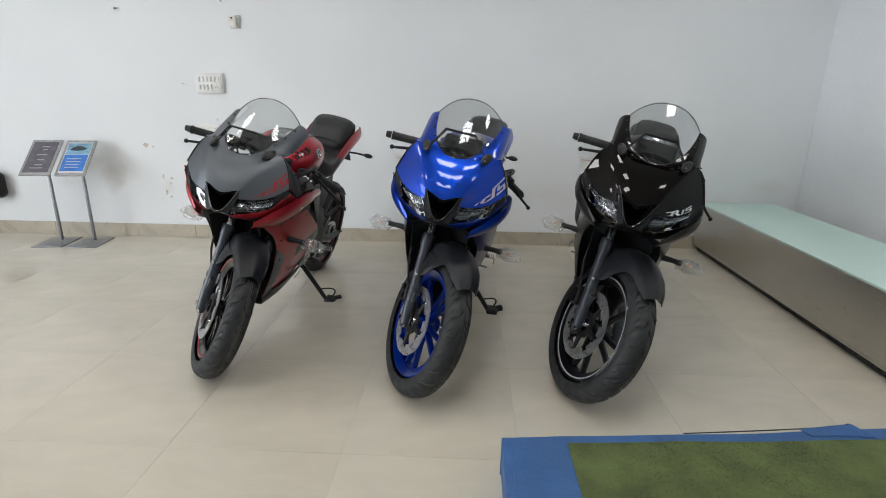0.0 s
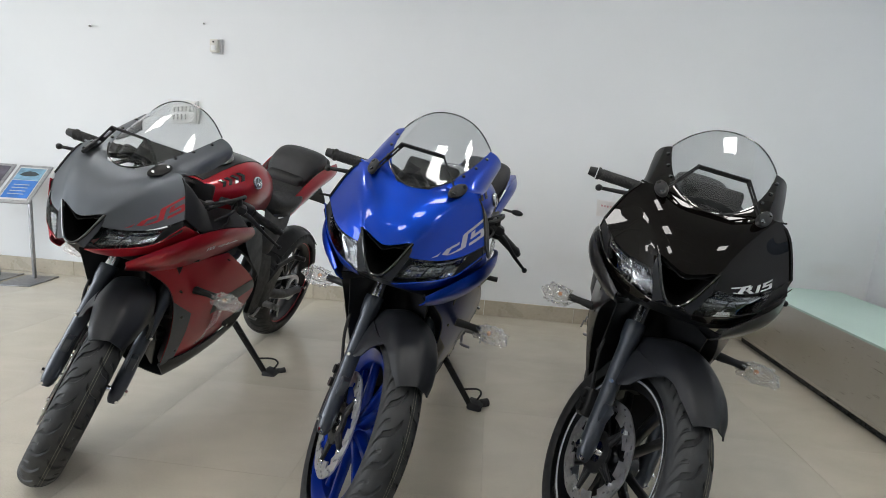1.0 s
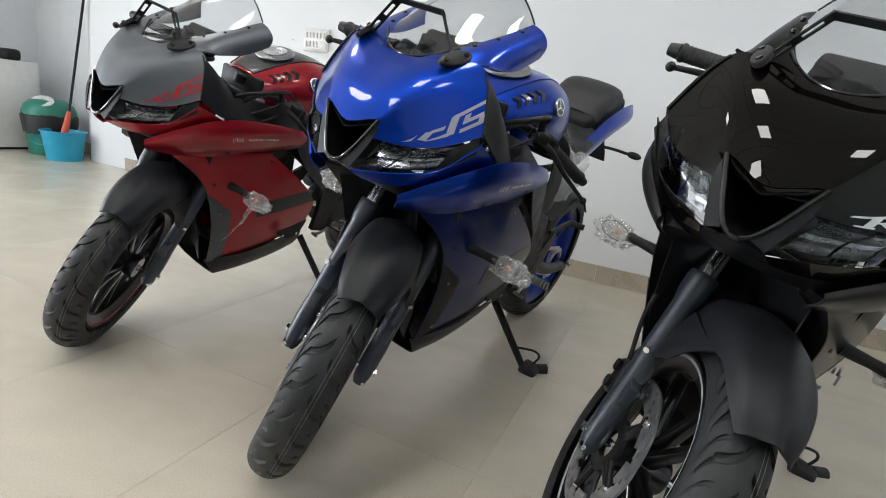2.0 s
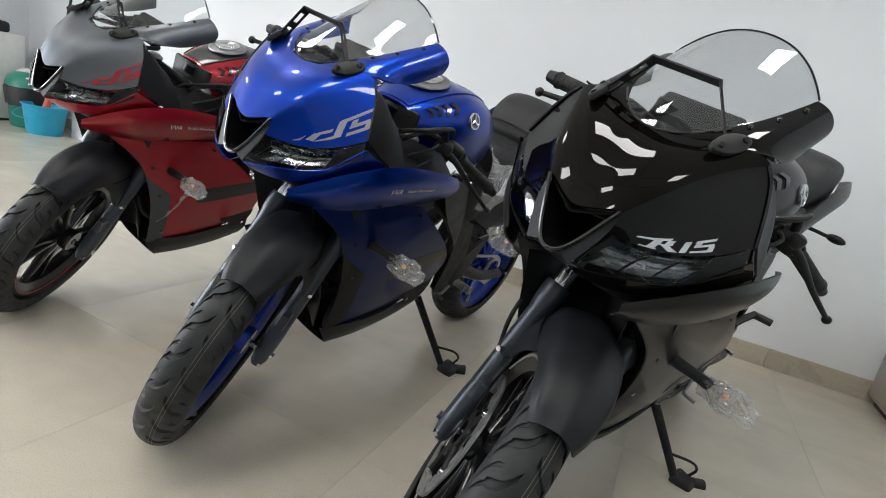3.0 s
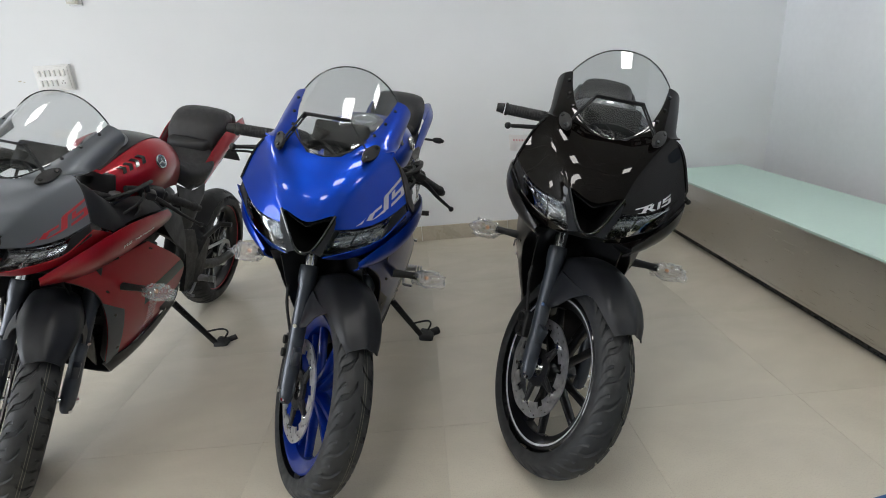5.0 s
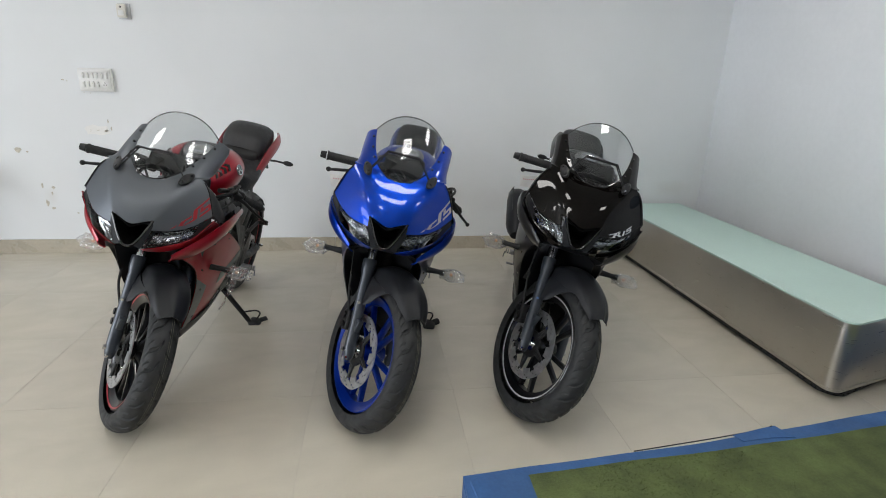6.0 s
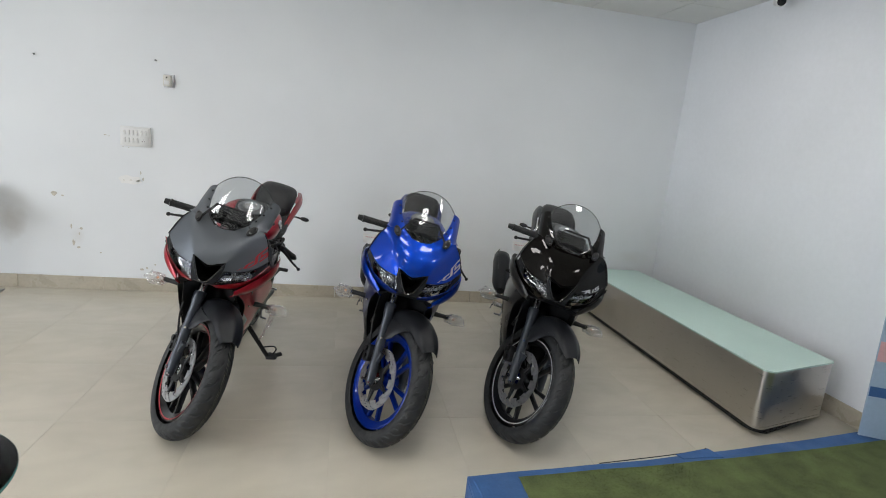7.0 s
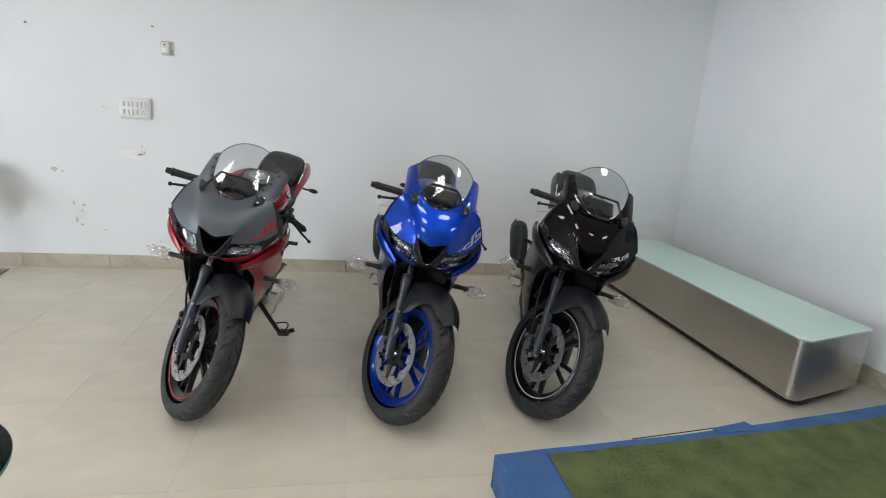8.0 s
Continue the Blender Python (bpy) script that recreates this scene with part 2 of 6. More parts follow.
carpet_green = vary(mat("artificial_turf", (0.10, 0.14, 0.04), 0.95), (0.105, 0.135, 0.045), 0.35, 9, 120, None, 0.9)
tape_blue = vary(mat("blue_felt", (0.03, 0.10, 0.28), 0.75), (0.035, 0.11, 0.29), 0.2, 6, 90, (0.6, 0.85), 0.3)
brushed_steel = mat("brushed_steel_sheet", (0.60, 0.58, 0.55), 0.3, 1.0)
paint_in(brushed_steel, ramp(brushed_steel, noise_tex(brushed_steel, 1.4, 2), [(0.3, (0.52, 0.495, 0.455)), (0.7, (0.60, 0.58, 0.55))]),
         ramp(brushed_steel, noise_tex(brushed_steel, 260, 3, "Object", (0.04, 0.04, 1)), [(0.3, grey(0.27)), (0.75, grey(0.36))]))
bump(brushed_steel, noise_tex(brushed_steel, 1.3, 1), 0.10, 0.02)
frosted_top = vary(mat("frosted_glass_top", (0.55, 0.72, 0.66), 0.32), (0.56, 0.73, 0.67), 0.05, 2, 60, (0.42, 0.5))


# ---- mesh tools ----
def part(name, bm, material, parent=None, label="", smooth=True, sharp=40):
    me = bpy.data.meshes.new(name)
    bmesh.ops.recalc_face_normals(bm, faces=bm.faces)
    bm.to_mesh(me)
    bm.free()
    for m in (material if isinstance(material, (list, tuple)) else [material]):
        me.materials.append(m)
    if smooth:
        me.shade_smooth()
        me.set_sharp_from_angle(angle=radians(sharp))
    ob = new(name, me)
    if parent:
        ob.parent = parent
    if label:
        ob["label"] = label
    return ob


def thing(name, label, category, m=None, group=""):
    ob = new(name)
    ob.empty_display_size = 0.1
    if m is not None:
        ob.matrix_world = m
    return tagged(ob, label, category, group)


def rod(bm, a, b, r0, r1=None, n=14, cap=True, mi=0):
    """A tapered round bar from a to b."""
    a, b = Vector(a), Vector(b)
    r1 = r0 if r1 is None else r1
    q = (b - a).to_track_quat("Z", "Y").to_matrix()
    rings = []
    for p, r in ((a, r0), (b, r1)):
        rings.append([bm.verts.new(p + q @ Vector((r * math.cos(t), r * math.sin(t), 0))) for t in np.linspace(0, 2 * math.pi, n, endpoint=False)])
    for i in range(n):
        bm.faces.new((rings[0][i], rings[0][(i + 1) % n], rings[1][(i + 1) % n], rings[1][i])).material_index = mi
    if cap:
        bm.faces.new(rings[0][::-1]).material_index = mi
        bm.faces.new(rings[1]).material_index = mi
    return bm


def crom(pts, t):
    """Catmull-Rom through pts, t from 0 to 1."""
    n = len(pts) - 1
    x = min(max(t, 0.0), 1.0) * n
    i = min(int(x), n - 1)
    f = x - i
    p1, p2 = pts[i], pts[i + 1]
    p0 = pts[i - 1] if i > 0 else p1 * 2 - p2
    p3 = pts[i + 2] if i + 2 <= n else p2 * 2 - p1
    return 0.5 * (2 * p1 + (p2 - p0) * f + (2 * p0 - 5 * p1 + 4 * p2 - p3) * f * f + (3 * p1 - p0 - 3 * p2 + p3) * f ** 3)


def flow(pts, t):
    """A cubic B-spline led by pts from its first to its last, t from 0 to 1; rounder than crom."""
    n = len(pts) - 1
    x = min(max(t, 0.0), 1.0) * n
    i = min(int(x), n - 1)
    f = x - i
    p1, p2 = pts[i], pts[i + 1]
    p0 = pts[i - 1] if i > 0 else p1 * 2 - p2
    p3 = pts[i + 2] if i + 2 <= n else p2 * 2 - p1
    return (p0 * (1 - f) ** 3 + p1 * (3 * f ** 3 - 6 * f * f + 4) + p2 * (-3 * f ** 3 + 3 * f * f + 3 * f + 1) + p3 * f ** 3) / 6


def hose(pts, r, n=10, steps=6, taper=None, bm=None):
    """A bent round bar through pts."""
    bm = bm or bmesh.new()
    pts = [Vector(p) for p in pts]
    k = (len(pts) - 1) * steps
    line = [crom(pts, i / k) for i in range(k + 1)]
    rings = []
    up = Vector((0.13, 0.2, 0.97))
    for i, p in enumerate(line):
        d = (line[min(i + 1, k)] - line[max(i - 1, 0)]).normalized()
        s = d.cross(up)
        if s.length < 0.05:
            s = d.cross(Vector((1, 0, 0)))
        s.normalize()
        u = s.cross(d)
        rr = r if taper is None else r * np.interp(i / k, np.linspace(0, 1, len(taper)), taper)
        rings.append([bm.verts.new(p + (s * math.cos(t) + u * math.sin(t)) * rr) for t in np.linspace(0, 2 * math.pi, n, endpoint=False)])
    for a, b in zip(rings, rings[1:]):
        for i in range(n):
            bm.faces.new((a[i], a[(i + 1) % n], b[(i + 1) % n], b[i]))
    bm.faces.new(rings[0][::-1])
    bm.faces.new(rings[-1])
    return bm


def turned(profile, n=48, axis="y", centre=(0, 0, 0), closed=False, bm=None, arc=None):
    """A profile of (radius, along) turned about an axis."""
    bm = bm or bmesh.new()
    c = Vector(centre)
    full = arc is None
    angles = np.linspace(0, 2 * math.pi, n, endpoint=False) if full else np.linspace(arc[0], arc[1], n)
    rings = []
    for t in angles:
        ring = []
        for r, a in profile:
            u, v = r * math.cos(t), r * math.sin(t)
            p = {"y": (u, a, v), "z": (u, v, a), "x": (a, u, v)}[axis]
            ring.append(bm.verts.new(c + Vector(p)))
        rings.append(ring)
    m = len(profile)
    for i in range(n if full else n - 1):
        a, b = rings[i], rings[(i + 1) % n]
        for j in range(m if closed else m - 1):
            bm.faces.new((a[j], a[(j + 1) % m], b[(j + 1) % m], b[j]))
    bmesh.ops.remove_doubles(bm, verts=bm.verts, dist=1e-6)
    return bm


def block(size, at=(0, 0, 0), bevel=0.004, segments=2, m=None, bm=None):
    """A box with rounded edges, centred at a place, or laid by a matrix."""
    made = bmesh.new()
    bmesh.ops.create_cube(made, size=1)
    bmesh.ops.scale(made, vec=size, verts=made.verts)
    if bevel:
        bmesh.ops.bevel(made, geom=made.edges[:], offset=min(bevel, min(size) * 0.45), segments=segments, affect="EDGES", profile=0.5)
    made.transform((m if m is not None else Matrix()) @ Matrix.Translation(at) if m is not None else Matrix.Translation(at))
    return merge(bm, made)


def merge(bm, other):
    if bm is None:
        return other
    me = bpy.data.meshes.new("merge")
    other.to_mesh(me)
    other.free()
    bm.from_mesh(me)
    bpy.data.meshes.remove(me)
    return bm


def slab(outline, depth, bevel=0.003, to=None, bm=None):
    """A flat outline (u, v) thickened along w, then laid by to(u, v, w)."""
    made = bmesh.new()
    lower = [made.verts.new((u, v, -depth / 2)) for u, v in outline]
    upper = [made.verts.new((u, v, depth / 2)) for u, v in outline]
    k = len(outline)
    made.faces.new(lower[::-1])
    made.faces.new(upper)
    for i in range(k):
        made.faces.new((lower[i], lower[(i + 1) % k], upper[(i + 1) % k], upper[i]))
    if bevel:
        bmesh.ops.bevel(made, geom=made.edges[:], offset=bevel, segments=2, affect="EDGES", profile=0.5)
    if to:
        for v in made.verts:
            v.co = Vector(to(*v.co))
    return merge(bm, made)


class Skin:
    """A smooth surface through a small net of rows of points."""

    def __init__(self, rows, flip=False, curve=crom):
        self.curve = curve
        self.rows = [[Vector((x, -y if flip else y, z)) for x, y, z in row] for row in rows]

    def at(self, u, v):
        return self.curve([self.curve(row, v) for row in self.rows], u)

    def normal(self, u, v):
        e = 0.004
        u0, u1, v0, v1 = max(u - e, 0), min(u + e, 1), max(v - e, 0), min(v + e, 1)
        return (self.at(u1, v) - self.at(u0, v)).cross(self.at(u, v1) - self.at(u, v0)).normalized()

    def sheet(self, nu=18, nv=18, thick=0.003, out=1, u=(0, 1), v=(0, 1), lift=0.0, bm=None):
        """A sheet with thickness over a stretch of the surface."""
        bm = bm or bmesh.new()
        grid = []
        for i in range(nu + 1):
            row = []
            for j in range(nv + 1):
                a, b = u[0] + (u[1] - u[0]) * i / nu, v[0] + (v[1] - v[0]) * j / nv
                p, nrm = self.at(a, b), self.normal(a, b) * out
                row.append((bm.verts.new(p + nrm * lift), bm.verts.new(p + nrm * (lift - thick))))
            grid.append(row)
        for i in range(nu):
            for j in range(nv):
                for s in (0, 1):
                    q = (grid[i][j][s], grid[i + 1][j][s], grid[i + 1][j + 1][s], grid[i][j + 1][s])
                    bm.faces.new(q if s == 0 else q[::-1])
        rim = [grid[i][0] for i in range(nu + 1)] + [grid[nu][j] for j in range(1, nv + 1)]
        rim += [grid[i][nv] for i in range(nu - 1, -1, -1)] + [grid[0][j] for j in range(nv - 1, 0, -1)]
        for a, b in zip(rim, rim[1:] + rim[:1]):
            bm.faces.new((a[0], b[0], b[1], a[1]))
        return bm

    def lay(self, bm, lift, out=1):
        """Lays a flat mesh drawn in (u, v) on the surface."""
        for w in bm.verts:
            a, b, c = w.co
            a, b = min(max(a, 0), 1), min(max(b, 0), 1)
            w.co = self.at(a, b) + self.normal(a, b) * out * (lift + c)
        return bm


def bars(quads, thick=0.0012, cuts=4):
    """Flat four-cornered strips drawn in (u, v), finely cut so that they can bend."""
    bm = bmesh.new()
    for a, b, c, d in quads:
        a, b, c, d = (Vector((*p, 0)) for p in (a, b, c, d))
        g = []
        for i in range(cuts + 1):
            for j in range(cuts + 1):
                s, t = i / cuts, j / cuts
                p = (a * (1 - s) + b * s) * (1 - t) + (d * (1 - s) + c * s) * t
                g.append((bm.verts.new(p + Vector((0, 0, thick))), bm.verts.new(p)))
        at = lambda i, j: g[i * (cuts + 1) + j]
        for i in range(cuts):
            for j in range(cuts):
                q = [at(i, j), at(i + 1, j), at(i + 1, j + 1), at(i, j + 1)]
                bm.faces.new([w[0] for w in q])
        rim = [at(i, 0) for i in range(cuts)] + [at(cuts, j) for j in range(cuts)] + [at(i, cuts) for i in range(cuts, 0, -1)] + [at(0, j) for j in range(cuts, 0, -1)]
        for p, q in zip(rim, rim[1:] + rim[:1]):
            bm.faces.new((p[0], p[1], q[1], q[0]))
    return bm


def lettering(text, shear=0.2):
    """The outlines of words as a flat mesh, one unit high, starting at the origin."""
    cu = bpy.data.curves.new("words", "FONT")
    cu.body, cu.size, cu.shear, cu.resolution_u = text, 1.0, shear, 2
    ob = bpy.data.objects.new("words", cu)
    scene.collection.objects.link(ob)
    bpy.context.view_layer.update()
    me = bpy.data.meshes.new_from_object(ob.evaluated_get(bpy.context.evaluated_depsgraph_get()))
    bm = bmesh.new()
    bm.from_mesh(me)
    bpy.data.objects.remove(ob)
    bpy.data.curves.remove(cu)
    bpy.data.meshes.remove(me)
    return bm


# ---- setting ----
WALL_Y, RIGHT_X, LEFT_X, FRONT_Y, CEIL = 4.497, 2.765, -5.60, -3.6, 2.62
RECESS_X, RECESS_Y = -4.33, 4.78


def wall(name, size, at):
    ob = part(name, block(size, at, 0.002), wall_paint, None, "", False)
    return tagged(ob, "white painted plaster wall with scuffs and patches", "wall", "", "structure")


T = 0.15
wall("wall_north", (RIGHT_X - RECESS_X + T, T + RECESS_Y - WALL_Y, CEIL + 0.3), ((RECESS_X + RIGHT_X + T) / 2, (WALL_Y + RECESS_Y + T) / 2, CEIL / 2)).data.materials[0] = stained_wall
wall("wall_recess", (RECESS_X - LEFT_X + T, T, CEIL + 0.3), ((LEFT_X - T + RECESS_X) / 2, RECESS_Y + T / 2, CEIL / 2))
wall("wall_east", (T, WALL_Y - FRONT_Y, CEIL + 0.3), (RIGHT_X + T / 2, (WALL_Y + FRONT_Y) / 2, CEIL / 2))
# unseen closing wall, dark so that it dims the reflections in the bikes
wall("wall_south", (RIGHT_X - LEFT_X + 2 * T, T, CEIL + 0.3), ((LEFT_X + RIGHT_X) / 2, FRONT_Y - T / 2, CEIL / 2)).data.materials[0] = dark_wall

# shop front on the west side: piers, sill and head round three glazed bays
BAYS = ((-3.1, -1.5), (-1.2, 0.4), (0.7, 2.3))
front = bmesh.new()
for y0, y1, z0, z1 in ((FRONT_Y, RECESS_Y, 0, 0.25), (FRONT_Y, RECESS_Y, 2.35, CEIL + 0.15), (FRONT_Y, -3.1, 0.25, 2.35), (-1.5, -1.2, 0.25, 2.35), (0.4, 0.7, 0.25, 2.35), (2.3, RECESS_Y, 0.25, 2.35)):
    block((T, y1 - y0, z1 - z0), (LEFT_X - T / 2, (y0 + y1) / 2, (z0 + z1) / 2), 0.0, bm=front)
tagged(part("wall_west", front, wall_paint, None, "", False), "white shop front wall with glazed bays", "wall", "", "structure")
for k, (y0, y1) in enumerate(BAYS):
    win = tagged(new("window_%d" % (k + 1)), "tall glazed shop front bay in a dark frame", "window", "", "structure")
    fr = bmesh.new()
    for y in (y0 + 0.025, y1 - 0.025):
        block((0.05, 0.05, 2.10), (LEFT_X - 0.075, y, 1.30), 0.004, bm=fr)
    for z in (0.275, 2.325):
        block((0.05, y1 - y0 - 0.1, 0.05), (LEFT_X - 0.075, (y0 + y1) / 2, z), 0.004, bm=fr)
    part("window_frame", fr, plastic_satin, win)
    pane = part("pane", block((0.006, y1 - y0 - 0.1, 2.0), (LEFT_X - 0.075, (y0 + y1) / 2, 1.30), 0), lens_glass, win, "", False)
    pane.visible_shadow = False

sub = part("floor", block((RIGHT_X - LEFT_X + 0.3, RECESS_Y - FRONT_Y + 0.3, 0.1), ((LEFT_X + RIGHT_X) / 2, (RECESS_Y + FRONT_Y) / 2, -0.0512), 0), grout, None, "", False)
tagged(sub, "polished cream vitrified floor tiles with thin joints", "floor", "", "structure")
ground = part("ground", block((120, 120, 0.1), (0, 0, -0.25), 0), vary(mat("asphalt", grey(0.05), 0.9), (0.05, 0.05, 0.05), 0.3, 2, 60), None, "", False)
tagged(ground, "grey asphalt street outside the shop", "ground", "", "structure")


def ceiling():
    """Laid-in boards between thin bars, with square light panels in some of the bays."""
    bm = block((RIGHT_X - LEFT_X + 0.3, RECESS_Y - FRONT_Y + 0.3, 0.1), ((LEFT_X + RIGHT_X) / 2, (RECESS_Y + FRONT_Y) / 2, CEIL + 0.07), 0)
    nx, ny = int((RIGHT_X - LEFT_X) / 0.6) + 1, int((WALL_Y - FRONT_Y) / 0.6) + 1
    for i in range(nx):
        for j in range(ny):
            x1, y1 = RIGHT_X - 0.42 - 0.6 * (i - 1), WALL_Y - 0.5 - 0.6 * (j - 1)
            x0, y0 = max(x1 - 0.594, LEFT_X), max(y1 - 0.594, FRONT_Y)
            x1, y1 = min(x1, RIGHT_X), min(y1, WALL_Y if x0 > RECESS_X else RECESS_Y)
            if x1 - x0 > 0.02 and y1 - y0 > 0.02:
                block((x1 - x0, y1 - y0, 0.02), ((x0 + x1) / 2, (y0 + y1) / 2, CEIL + 0.012), 0.003, 1, bm=bm)
    return tagged(part("ceiling", bm, ceiling_mat, None, "", False), "white suspended ceiling of square boards", "ceiling", "", "structure")


ceiling()


def light_panel(x, y):
    t = thing("ceiling_light", "square white recessed ceiling light panel, switched on", "light", Matrix.Translation((x, y, CEIL)), "ceiling lights")
    f = bmesh.new()
    for s in (-1, 1):
        block((0.40, 0.02, 0.014), (0, s * 0.19, -0.005), 0.002, bm=f)
        block((0.02, 0.36, 0.014), (s * 0.19, 0, -0.005), 0.002, bm=f)
    part("frame", f, decal_white, t)
    part("diffuser", block((0.36, 0.36, 0.008), (0, 0, -0.004), 0), panel_glow, t, "glowing diffuser", False)
    return t


# first and last panels are added to brighten the west floor and east wall
LIGHTS = [(-3.30, 1.80), (-1.50, 2.80), (-1.50, 1.10), (0.40, 2.40), (0.20, 1.45), (-0.30, 0.42), (1.50, 0.95), (1.60, 3.00)]
first = light_panel(*LIGHTS[0])
for x, y in LIGHTS[1:]:
    copy_thing(first, Matrix.Translation((x, y, CEIL)))


# ---- motorcycles ----
# local axes: x ahead, y to the rider's left, z up; the front axle stands over the origin
RAKE = radians(25.5)
AXIS = Vector((-math.sin(RAKE), 0, math.cos(RAKE)))
FORK = Vector((0.012, 0, 0.302))


def steered(angle):
    p = Vector((-0.05, 0, 0.302))
    return Matrix.Translation(p) @ Matrix.Rotation(radians(angle), 4, AXIS) @ Matrix.Translation(-p)


def mirrored(rows):
    """A net for both sides from the half with y of 0 and more; its last row lies on the middle."""
    return [[(x, -y, z) for x, y, z in row] for row in rows[:-1]] + [list(r) for r in rows[::-1]]


def tyre(radius, width, pitch, name, parent, rear=False):
    """A round-shouldered tyre with slanted grooves cut into its tread."""
    bm = bmesh.new()
    nt, ns = (pitch * 14, 34) if rear else (pitch * 28, 48)
    step = nt // pitch
    bead = radius - 0.082
    rings = []
    for i in range(nt):
        ring = []
        for j in range(ns + 1):
            s = -1 + 2 * j / ns
            a = s * radians(118)
            y = width / 2 * math.sin(a)
            r = radius - width * 0.44 + width * 0.44 * math.cos(a)
            if abs(s) > 0.86:
                r = max(r, bead)
            k = abs(s)
            t = 2 * math.pi * (i / nt - (1.9 * min(k, 0.8) ** 1.1 + 0.16 * math.sin(min(k, 0.8) * 9)) / pitch)
            ph = ((i + (step // 2 if s < 0 else 0)) % step) / step
            cut = 0.0
            if 0.05 < k < 0.62 and ph < 0.20 - 0.08 * (k > 0.45):
                cut = 0.0068
            if 0.34 < k < 0.76 and 0.48 < ph < 0.60:
                cut = 0.0052
            ring.append(bm.verts.new(((r - cut) * math.cos(t), y, (r - cut) * math.sin(t))))
        rings.append(ring)
    for i in range(nt):
        a, b = rings[i], rings[(i + 1) % nt]
        for j in range(ns):
            bm.faces.new((a[j], a[j + 1], b[j + 1], b[j]))
    ob = part(name, bm, tyre_mat, parent, "", True, 24)
    line = bmesh.new()
    if not rear:
        for y0 in (0.012, 0.019):
            s = math.asin(y0 * 2 / width)
            r = radius - width * 0.44 + width * 0.44 * math.cos(s) + 0.0004
            turned([(r, y0 - 0.0005), (r + 0.0002, y0), (r, y0 + 0.0005)], 110, bm=line)
        part("paint_line", line, tyre_line, ob, "thin pale factory line on the tread")
    return ob


def rim_mesh(radius, width, hub_w):
    """Cast rim: a dished hoop, straight spokes and a hub."""
    bm = bmesh.new()
    o, w = radius, width / 2
    turned([(o, -w), (o + 0.006, -w + 0.003), (o - 0.006, -w + 0.012), (o - 0.02, -w * 0.45), (o - 0.024, 0), (o - 0.02, w * 0.45), (o - 0.006, w - 0.012),
            (o + 0.006, w - 0.003), (o, w), (o - 0.012, w - 0.004), (o - 0.034, w * 0.5), (o - 0.037, 0), (o - 0.034, -w * 0.5), (o - 0.012, -w + 0.004)], 84, closed=True, bm=bm)
    turned([(0.012, -hub_w), (0.036, -hub_w), (0.040, -hub_w + 0.008), (0.034, 0), (0.040, hub_w - 0.008), (0.036, hub_w), (0.012, hub_w)], 32, closed=True, bm=bm)
    return bm


def spoke_mesh(o):
    piece = bmesh.new()
    ends = []
    for r, hw, hh in ((0.030, 0.020, 0.013), (0.09, 0.014, 0.009), (o - 0.034, 0.011, 0.010), (o - 0.026, 0.018, 0.020)):
        ends.append([piece.verts.new((r, y, z)) for y, z in ((-hw, -hh * 0.6), (-hw * 0.6, -hh), (hw * 0.6, -hh), (hw, -hh * 0.6), (hw, hh * 0.6), (hw * 0.6, hh), (-hw * 0.6, hh), (-hw, hh * 0.6))])
    for p, q in zip(ends, ends[1:]):
        for i in range(8):
            piece.faces.new((p[i], p[(i + 1) % 8], q[(i + 1) % 8], q[i]))
    return piece


def disc_mesh(outer, inner, y):
    """A drilled brake ring, cut by rows of holes, and its slotted carrier."""
    bm = bmesh.new()
    nr, na = 9, 150
    keep = {}
    for i in range(nr + 1):
        for j in range(na):
            t = 2 * math.pi * j / na
            wave = 0.0012 * math.cos(t * 10) * (i / nr)
            r = inner + (outer - inner) * i / nr + wave
            keep[i, j] = [bm.verts.new((r * math.cos(t), y + s, r * math.sin(t))) for s in (-0.0022, 0.0022)]
    hole = lambda i, j: (i == 3 and j % 10 in (1, 2)) or (i == 5 and j % 10 in (4, 5)) or (i == 7 and j % 10 in (7, 8)) or (i in (0, 1, 2) and j % 15 in (6, 7, 8, 9, 10, 11))
    for i in range(nr):
        for j in range(na):
            if hole(i, j):
                continue
            k = (j + 1) % na
            for s in (0, 1):
                bm.faces.new((keep[i, j][s], keep[i + 1, j][s], keep[i + 1, k][s], keep[i, k][s]))
            for (a, b), (ni, nj) in ((((i, j), (i, k)), (i - 1, j)), (((i + 1, j), (i + 1, k)), (i + 1, j)), (((i, j), (i + 1, j)), (i, (j - 1) % na)), (((i, k), (i + 1, k)), (i, k))):
                if ni < 0 or ni >= nr or hole(ni, nj):
                    bm.faces.new((keep[a][0], keep[b][0], keep[b][1], keep[a][1]))
    return bm


def carrier_arm(inner, y, a):
    bm = bmesh.new()
    q = Vector((math.cos(a), 0, math.sin(a))) * (inner + 0.010)
    for off in (-0.16, 0.16):
        p = Vector((math.cos(a + off), 0, math.sin(a + off))) * 0.054
        rod(bm, p + Vector((0, y, 0)), q + Vector((0, y, 0)), 0.007, 0.006, 8)
    return bm


def bolts_mesh(radius, y, n, side, size=0.008, turn=0.3):
    bm = bmesh.new()
    for k in range(n):
        a = 2 * math.pi * k / n + turn
        c = Vector((math.cos(a) * radius, y, math.sin(a) * radius))
        rod(bm, c, c + Vector((0, side * 0.008, 0)), size, size * 0.8, 10)
    return bm


